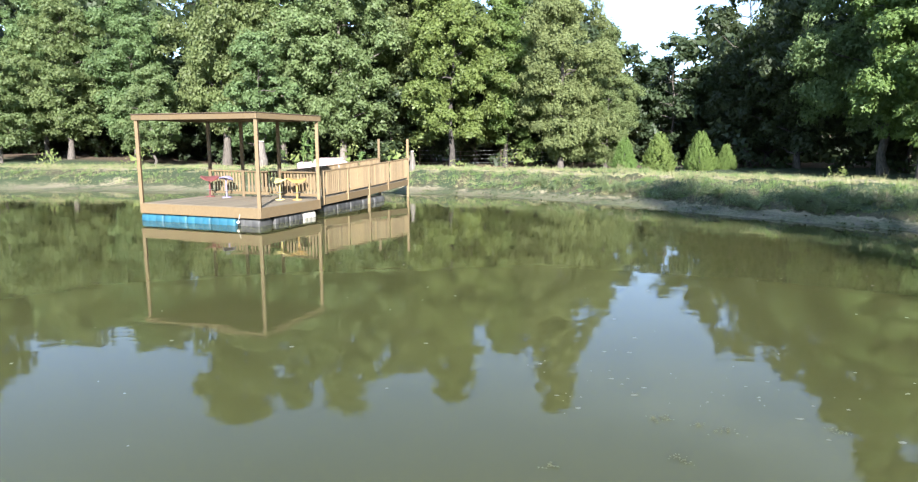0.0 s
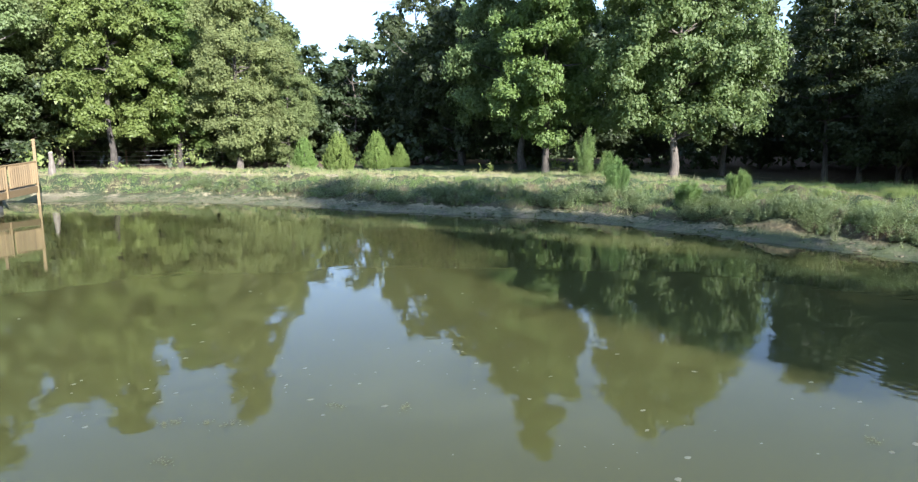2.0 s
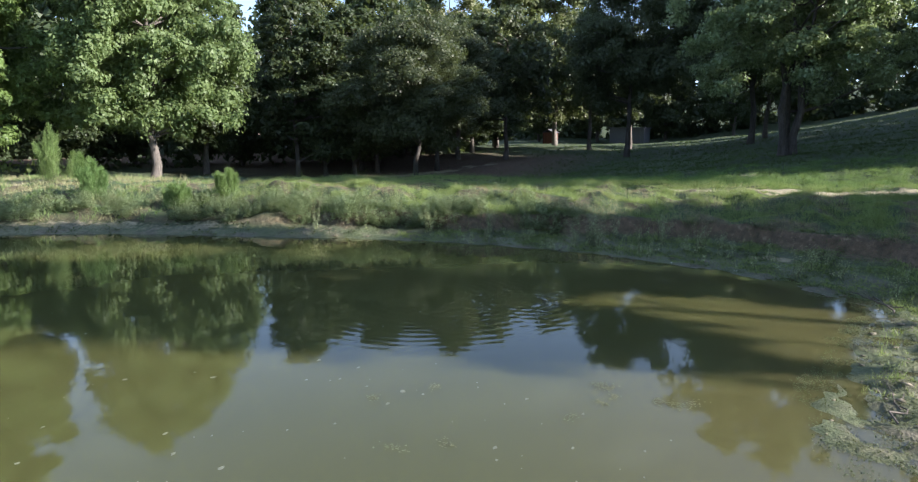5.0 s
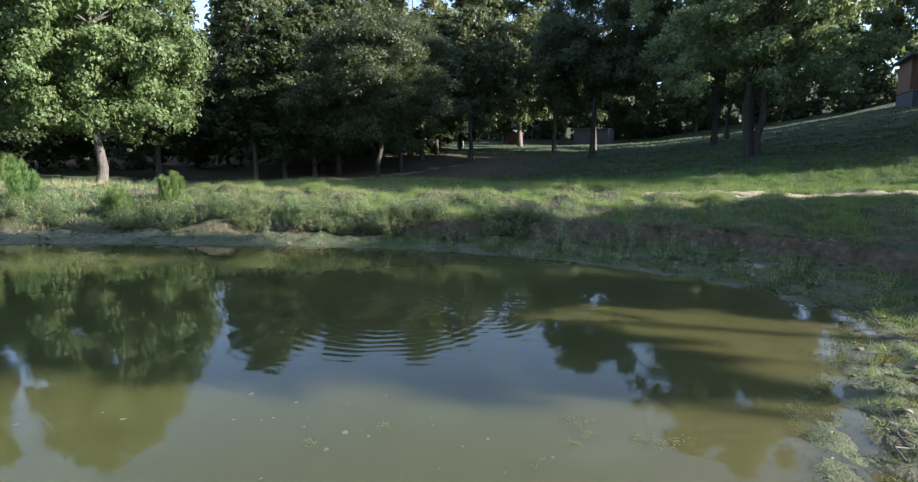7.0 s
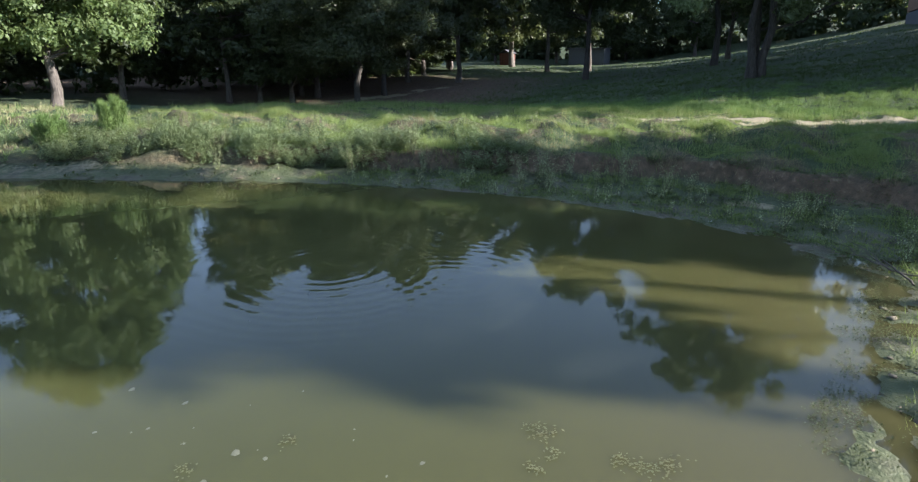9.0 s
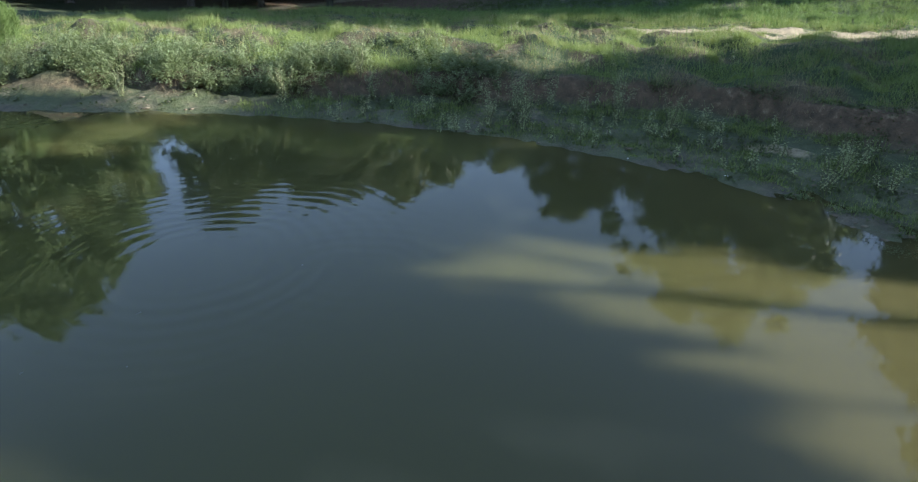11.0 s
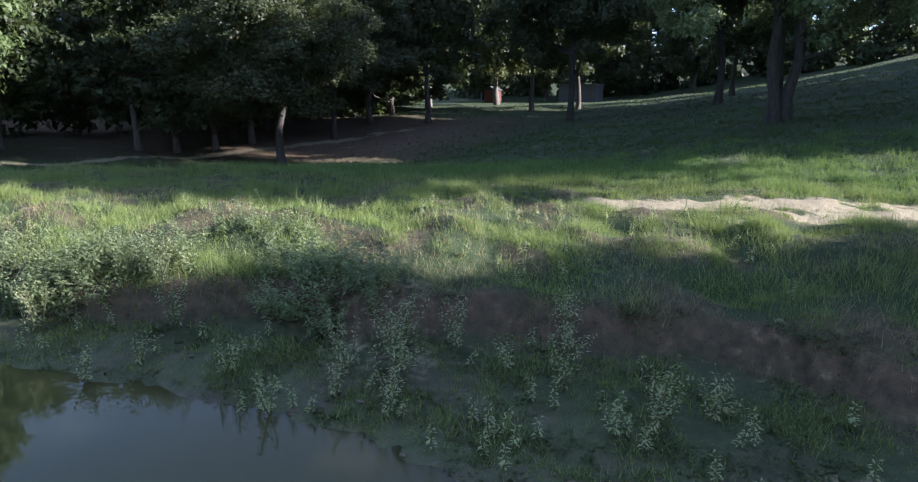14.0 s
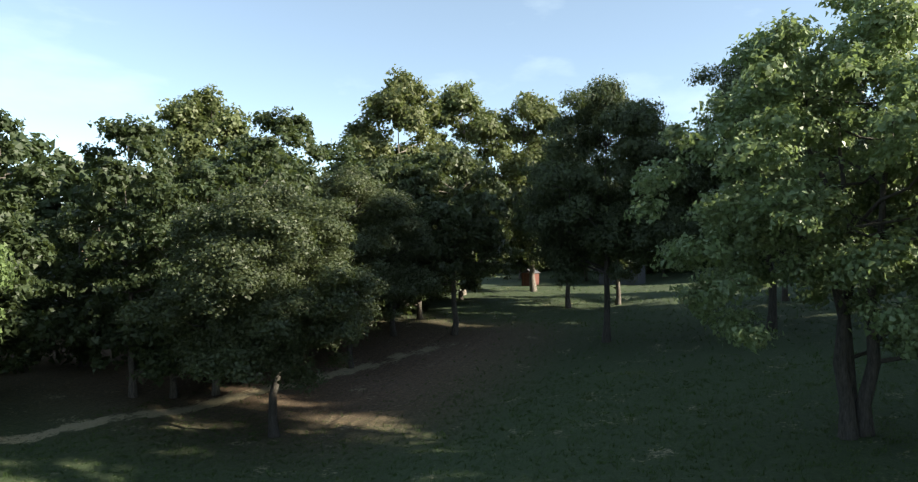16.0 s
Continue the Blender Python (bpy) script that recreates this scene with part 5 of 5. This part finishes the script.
def make_cane(x, y, h):
    c = tagged(new("cane_plant"), "slender green cane growing on the bank", "plant")
    r = np.random.RandomState(int(abs(x * 100)))
    v, f = limb(r, np.array([0, 0, -0.05]), np.array([0.1, 0.05, h]), 0.03, 0.012, 7, 0.02, 6)
    raw("stalk", v, f, LEAF_FENNEL, c, smooth=True)
    n = 60
    t = 0.3 + 0.7 * r.rand(n)
    p = np.stack([0.1 * t, 0.05 * t, h * t], 1)
    v, f = blades(p, r.normal(size=(n, 3)) + np.array([0, 0, 0.6]), r.normal(size=(n, 3)), 0.2 + 0.15 * r.rand(n), np.full(n, 0.035))
    raw("foliage", v, f, LEAF_FENNEL, c)
    c.matrix_basis = pose(x, y, land_at(x, y))


make_cane(-8.3, 34.5, 1.9)
make_cane(-7.9, 34.6, 1.7)
make_cane(-5.2, 34.0, 1.0)


# ---- far buildings ----
def make_hut():
    h = tagged(new("garden_hut"), "small red boarded hut in a sunlit clearing", "hut")
    bm = bmesh.new()
    box(bm, -1.1, -1, 0, 1.1, 1, 2.1, 0.02)
    part("wall", bm, RED_BOARD, h)
    for i in range(8):
        bm = bmesh.new()
        box(bm, -1.14, -0.95 + i * 0.255, 0.02, -1.1, -0.95 + i * 0.255 + 0.18, 2.08, 0.01)
        part("board", bm, RED_BOARD, h)
    bm = bmesh.new()
    for s in (-1, 1):
        box(bm, -1.3, 0, -0.03, 1.3, 1.35, 0.03, 0.01, pose(0, 0, 2.7) @ pose(0, 0, 0, -28 if s > 0 else -28, 0, 0 if s > 0 else 180))
    part("roof", bm, ROOF_GREY, h)
    h.matrix_basis = pose(92, 20.8, land_at(92, 20.8), 0, 0, -12) @ Matrix.Scale(0.75, 4)
    s = tagged(new("storage_shed"), "low pale grey metal shed behind trees", "shed")
    bm = bmesh.new()
    box(bm, -1.8, -2.4, 0, 1.8, 2.4, 2.1, 0.02)
    part("wall", bm, SIDING, s)
    bm = bmesh.new()
    box(bm, -2.1, -2.6, 2.1, 2.1, 2.6, 2.22, 0.02)
    part("roof", bm, ROOF_GREY, s)
    bm = bmesh.new()
    box(bm, -1.84, -1.9, 0.05, -1.8, -1.0, 1.95, 0.005)
    part("door", bm, ROOF_GREY, s)
    s.matrix_basis = pose(97, 10.5, land_at(97, 10.5), 0, 0, -8)


def make_house():
    h = tagged(new("house"), "brown timber house with porch on the hilltop", "house")
    bm = bmesh.new()
    box(bm, 0, -14, 1.6, 8, 0, 4.8, 0.02)
    part("wall", bm, BROWN_BOARD, h)
    bm = bmesh.new()
    box(bm, -2.2, -14, -1.5, 8, 0, 1.5, 0.02)
    part("foundation", bm, SIDING, h, "grey boarded foundation wall")
    bm = bmesh.new()
    box(bm, -2.4, -14.2, 1.5, 0, 0.1, 1.6, 0.01)
    part("porch_floor", bm, WOOD_DECK, h)
    bm = bmesh.new()
    box(bm, -2.9, -14.6, 4.8, 9, 0.6, 5.0, 0.02)
    part("roof", bm, ROOF_GREY, h)
    for i in range(6):
        y = -0.1 - 2.7 * i
        bm = bmesh.new()
        box(bm, -2.35, y - 0.12, 1.6, -2.2, y, 4.8, 0.01)
        part("porch_post", bm, BROWN_BOARD, h)
    bm = bmesh.new()
    box(bm, -2.33, -14, 2.5, -2.25, 0, 2.58, 0.01)
    part("porch_rail", bm, BROWN_BOARD, h)
    for i in range(28):
        bm = bmesh.new()
        box(bm, -2.31, -0.4 - 0.48 * i, 1.6, -2.27, -0.36 - 0.48 * i, 2.5)
        part("baluster", bm, BROWN_BOARD, h)
    for y in (-3.2, -7.5, -11.5):
        bm = bmesh.new()
        box(bm, -0.06, y - 0.7, 2.5, 0, y + 0.7, 4.0, 0.01)
        fr = part("window", bm, TRIM_WHITE, h, "white framed window")
        bm = bmesh.new()
        box(bm, -0.08, y - 0.6, 2.6, -0.062, y + 0.6, 3.9)
        part("pane", bm, GLASS, fr)
    h.matrix_basis = pose(79, -22.3, land_at(79, -22.3), 0, 0, -8)


make_hut()
make_house()


# ---- water margin: scum, clods, sticks ----
def flecks(name, n, seed, mat, label, place, size):
    """Flat floating flakes with a low rounded top."""
    r = np.random.RandomState(seed)
    pieces = []
    for _ in range(n):
        x, y = place(r)
        k = 7
        a = np.linspace(0, 6.283, k, endpoint=False)
        rad = size * (0.25 + 1.1 * r.rand() ** 2) * (0.55 + 0.6 * r.rand(k))
        st = 0.5 + 0.5 * r.rand()
        ring = np.stack([x + rad * np.cos(a), y + rad * np.sin(a) * st, np.full(k, -0.004)], 1)
        v = np.concatenate([ring, [[x, y, 0.008]]])
        f = np.array([[i, (i + 1) % k, k] for i in range(k)])
        pieces.append((v, f))
    v, f = joined(pieces)
    return tagged(raw(name, v, f, mat), label, "debris", kind="stuff")


def scum_spot(r):
    while True:
        if r.rand() < 0.55:
            c = [(3.0, 6.0), (4.6, 5.6), (1.5, 6.5), (5.5, 3.2), (7.0, 1.2), (6.4, 0.4), (7.3, 2.6)][r.randint(7)]
            x, y = c[0] + r.normal() * 0.5, c[1] + r.normal() * 0.5
        else:
            x, y = -6 + 18 * r.rand(), 2 + 14 * r.rand()
        if shore_distance(np.array([x]), np.array([y]))[0] < -0.5:
            return x, y


flecks("pond_scum", 230, 61, SCUM, "pale scum flecks floating on the water", scum_spot, 0.045)


def margin_spot(r):
    x = 7.2 + 6 * r.rand()
    return x, -2.2 + 0.5 * r.normal() - 0.25


def clods(name, n, seed, mat, label, place, size):
    r = np.random.RandomState(seed)
    bm = bmesh.new()
    bmesh.ops.create_icosphere(bm, subdivisions=1, radius=1)
    bv = np.array([list(q.co) for q in bm.verts])
    bf = np.array([[q.index for q in fc.verts] for fc in bm.faces])
    bm.free()
    pieces = []
    for _ in range(n):
        x, y = place(r)
        s = size * (0.3 + r.rand() ** 2)
        v = bv * (0.7 + 0.6 * r.rand(len(bv), 1)) * s * np.array([1.4, 1.0, 0.3])
        c, q = math.cos(r.rand() * 6.28), math.sin(r.rand() * 6.28)
        v = np.stack([v[:, 0] * c - v[:, 1] * q, v[:, 0] * q + v[:, 1] * c, v[:, 2]], 1) + np.array([x, y, land_at(x, y) + s * 0.1])
        pieces.append((v, bf))
    v, f = joined(pieces)
    return tagged(raw(name, v, f, mat), label, "mud", kind="stuff")


clods("mud_clods", 260, 62, MUD, "lumps of drying mud along the margin", margin_spot, 0.03)


def ground_cover(name, n_try, box4, density, leaf, mat, label, seed):
    """Small creeping leaves lying close to the ground."""
    r = np.random.RandomState(seed)
    x = box4[0] + (box4[1] - box4[0]) * r.rand(n_try)
    y = box4[2] + (box4[3] - box4[2]) * r.rand(n_try)
    d = shore_distance(x, y)
    ok = r.rand(n_try) < density(x, y, d)
    x, y = np.repeat(x[ok], 6), np.repeat(y[ok], 6)
    n = len(x)
    x, y = x + r.normal(size=n) * 0.045, y + r.normal(size=n) * 0.045
    z = np.maximum(land(x, y), 0.0) + 0.004
    dirs = np.stack([r.normal(size=n), r.normal(size=n), 0.1 + 0.6 * r.rand(n)], 1)
    s = leaf * (0.5 + r.rand(n))
    v, f = blades(np.stack([x, y, z], 1), dirs, np.tile([[0, 0, 1.0]], (n, 1)), s, s * 0.55, 0.1)
    return tagged(raw(name, v, f, mat), label, "plants", kind="stuff")


def margin_cover(x, y, d):
    k = d / shelf(x, y)
    patch = np.clip(0.35 + 0.8 * rough(x, y, 1.3) + 0.5 * rough(y, x, 0.5), 0, 1)
    return np.where((k > 0.04) & (k < 1.2), patch, 0) * np.where(y > 5, 0.35, 1.0)


ground_cover("margin_plants", 26000, (12.5, 19.5, -5, 10), margin_cover, 0.04, COVER, "low dark creeping plants on the muddy margin", 65)
ground_cover("beach_plants", 9000, (-4, 16.5, 10, 31), lambda x, y, d: np.where((d > 0.05) & (d < 1.15 * shelf(x, y)), np.clip(0.25 + 0.9 * rough(x, y, 1.4) + 0.5 * rough(y, x, 0.6), 0, 0.9), 0), 0.07, COVER,
             "low green plants and algae on the clay shore", 67)
ground_cover("stranded_algae", 14000, (7, 13.5, -5, -1.4), lambda x, y, d: np.where((d > -0.25) & (d < 2.6), np.clip(0.35 + 0.8 * rough(x, y, 0.8) + 0.6 * rough(y, x, 0.35), 0, 1), 0), 0.02, PONDWEED,
             "mats of stranded pondweed on wet mud", 66)
clods("shore_stones", 260, 64, MUD, "small stones and crumbs of clay on the shore", lambda r: (lambda k: (RING[k][0] + 0.5 * r.normal(), RING[k][1] + 0.5 * r.normal()))(r.randint(36, 110)), 0.04)


def make_stick(a, b, rad, seed):
    r = np.random.RandomState(seed)
    s = tagged(new("driftwood_stick"), "bare grey driftwood stick on the mud", "stick", "driftwood sticks")
    a, b = np.array(a), np.array(b)
    v, f = joined([limb(r, a, b, rad, rad * 0.4, 7, 0.05, 6), limb(r, a * 0.55 + b * 0.45, b + np.array([0.2, 0.15, 0.08]), rad * 0.6, rad * 0.25, 5, 0.05, 5)])
    raw("branch", v, f, DRIFT, s, smooth=True)


make_stick((12.2, -2.95, 0.12), (13.3, -2.75, 0.16), 0.014, 71)
make_stick((12.6, -3.15, 0.12), (13.0, -2.5, 0.2), 0.011, 72)
make_stick((8.2, -2.1, 0.06), (8.9, -2.3, 0.1), 0.01, 73)


def make_floating_weed(x, y, size, seed):
    """A loose mat of small leaves lying on the water."""
    r = np.random.RandomState(seed)
    n = int(36 * size / 0.12)
    p = np.stack([r.normal(size=n) * size * 0.5, r.normal(size=n) * size * 0.3, 0.003 + 0.006 * r.rand(n)], 1)
    d = np.stack([r.normal(size=n), r.normal(size=n), 0.12 * r.rand(n)], 1)
    L = 0.014 + 0.018 * r.rand(n)
    w = tagged(new("floating_weed"), "small loose mat of yellow-green pondweed floating on the water", "pondweed", "mats of floating pondweed")
    v, f = blades(p, d, np.tile([[0, 0, 1.0]], (n, 1)), L, L * 0.6, 0.06)
    tagged(raw("leaves", v, f, FLOATING, w), kind="stuff")
    w.matrix_basis = pose(x, y, 0, 0, 0, 40 * seed)


for i, (x, y, size) in enumerate([(8.22, 0.43, 0.11), (8.05, 0.34, 0.12), (7.82, 0.42, 0.1), (8.08, -0.16, 0.13), (8.03, -0.25, 0.14), (8.09, -0.09, 0.09), (7.63, 2.08, 0.09), (7.13, 2.53, 0.1),
                                  (8.31, 0.5, 0.12), (8.14, -0.42, 0.15), (7.39, 0.63, 0.1), (6.5, 1.48, 0.1), (6.28, 1.89, 0.12), (3.22, 5.15, 0.1), (1.82, 5.42, 0.09), (2.26, 5.17, 0.11), (3.8, 4.84, 0.1),
                                  (1.73, 5.39, 0.08), (1.73, 4.68, 0.09), (0.69, 4.57, 0.07), (2.08, 5.28, 0.07)]):
    make_floating_weed(x, y, size, 80 + i)


def make_scrap(x, y, size, turn):
    """A crumpled white scrap: a folded sheet with uneven edges."""
    w = tagged(new("litter_scrap"), "small crumpled white scrap lying on the mud", "litter", "white scraps on the mud")
    bm = bmesh.new()
    bmesh.ops.create_grid(bm, x_segments=5, y_segments=4, size=size)
    r = random.Random(int(x * 100))
    for q in bm.verts:
        q.co = Vector((q.co.x + r.uniform(-0.15, 0.15) * size, 0.6 * q.co.y + r.uniform(-0.15, 0.15) * size, size * (0.25 + 0.5 * abs(math.sin(q.co.x / size * 2.2)) + r.uniform(-0.12, 0.12))))
    bmesh.ops.solidify(bm, geom=bm.faces[:], thickness=0.002)
    part("sheet", bm, TRIM_WHITE, w)
    w.matrix_basis = pose(x, y, land_at(x, y), 0, 0, turn)


make_scrap(15.4, 0.2, 0.018, 20)
make_scrap(15.0, -1.0, 0.024, 70)
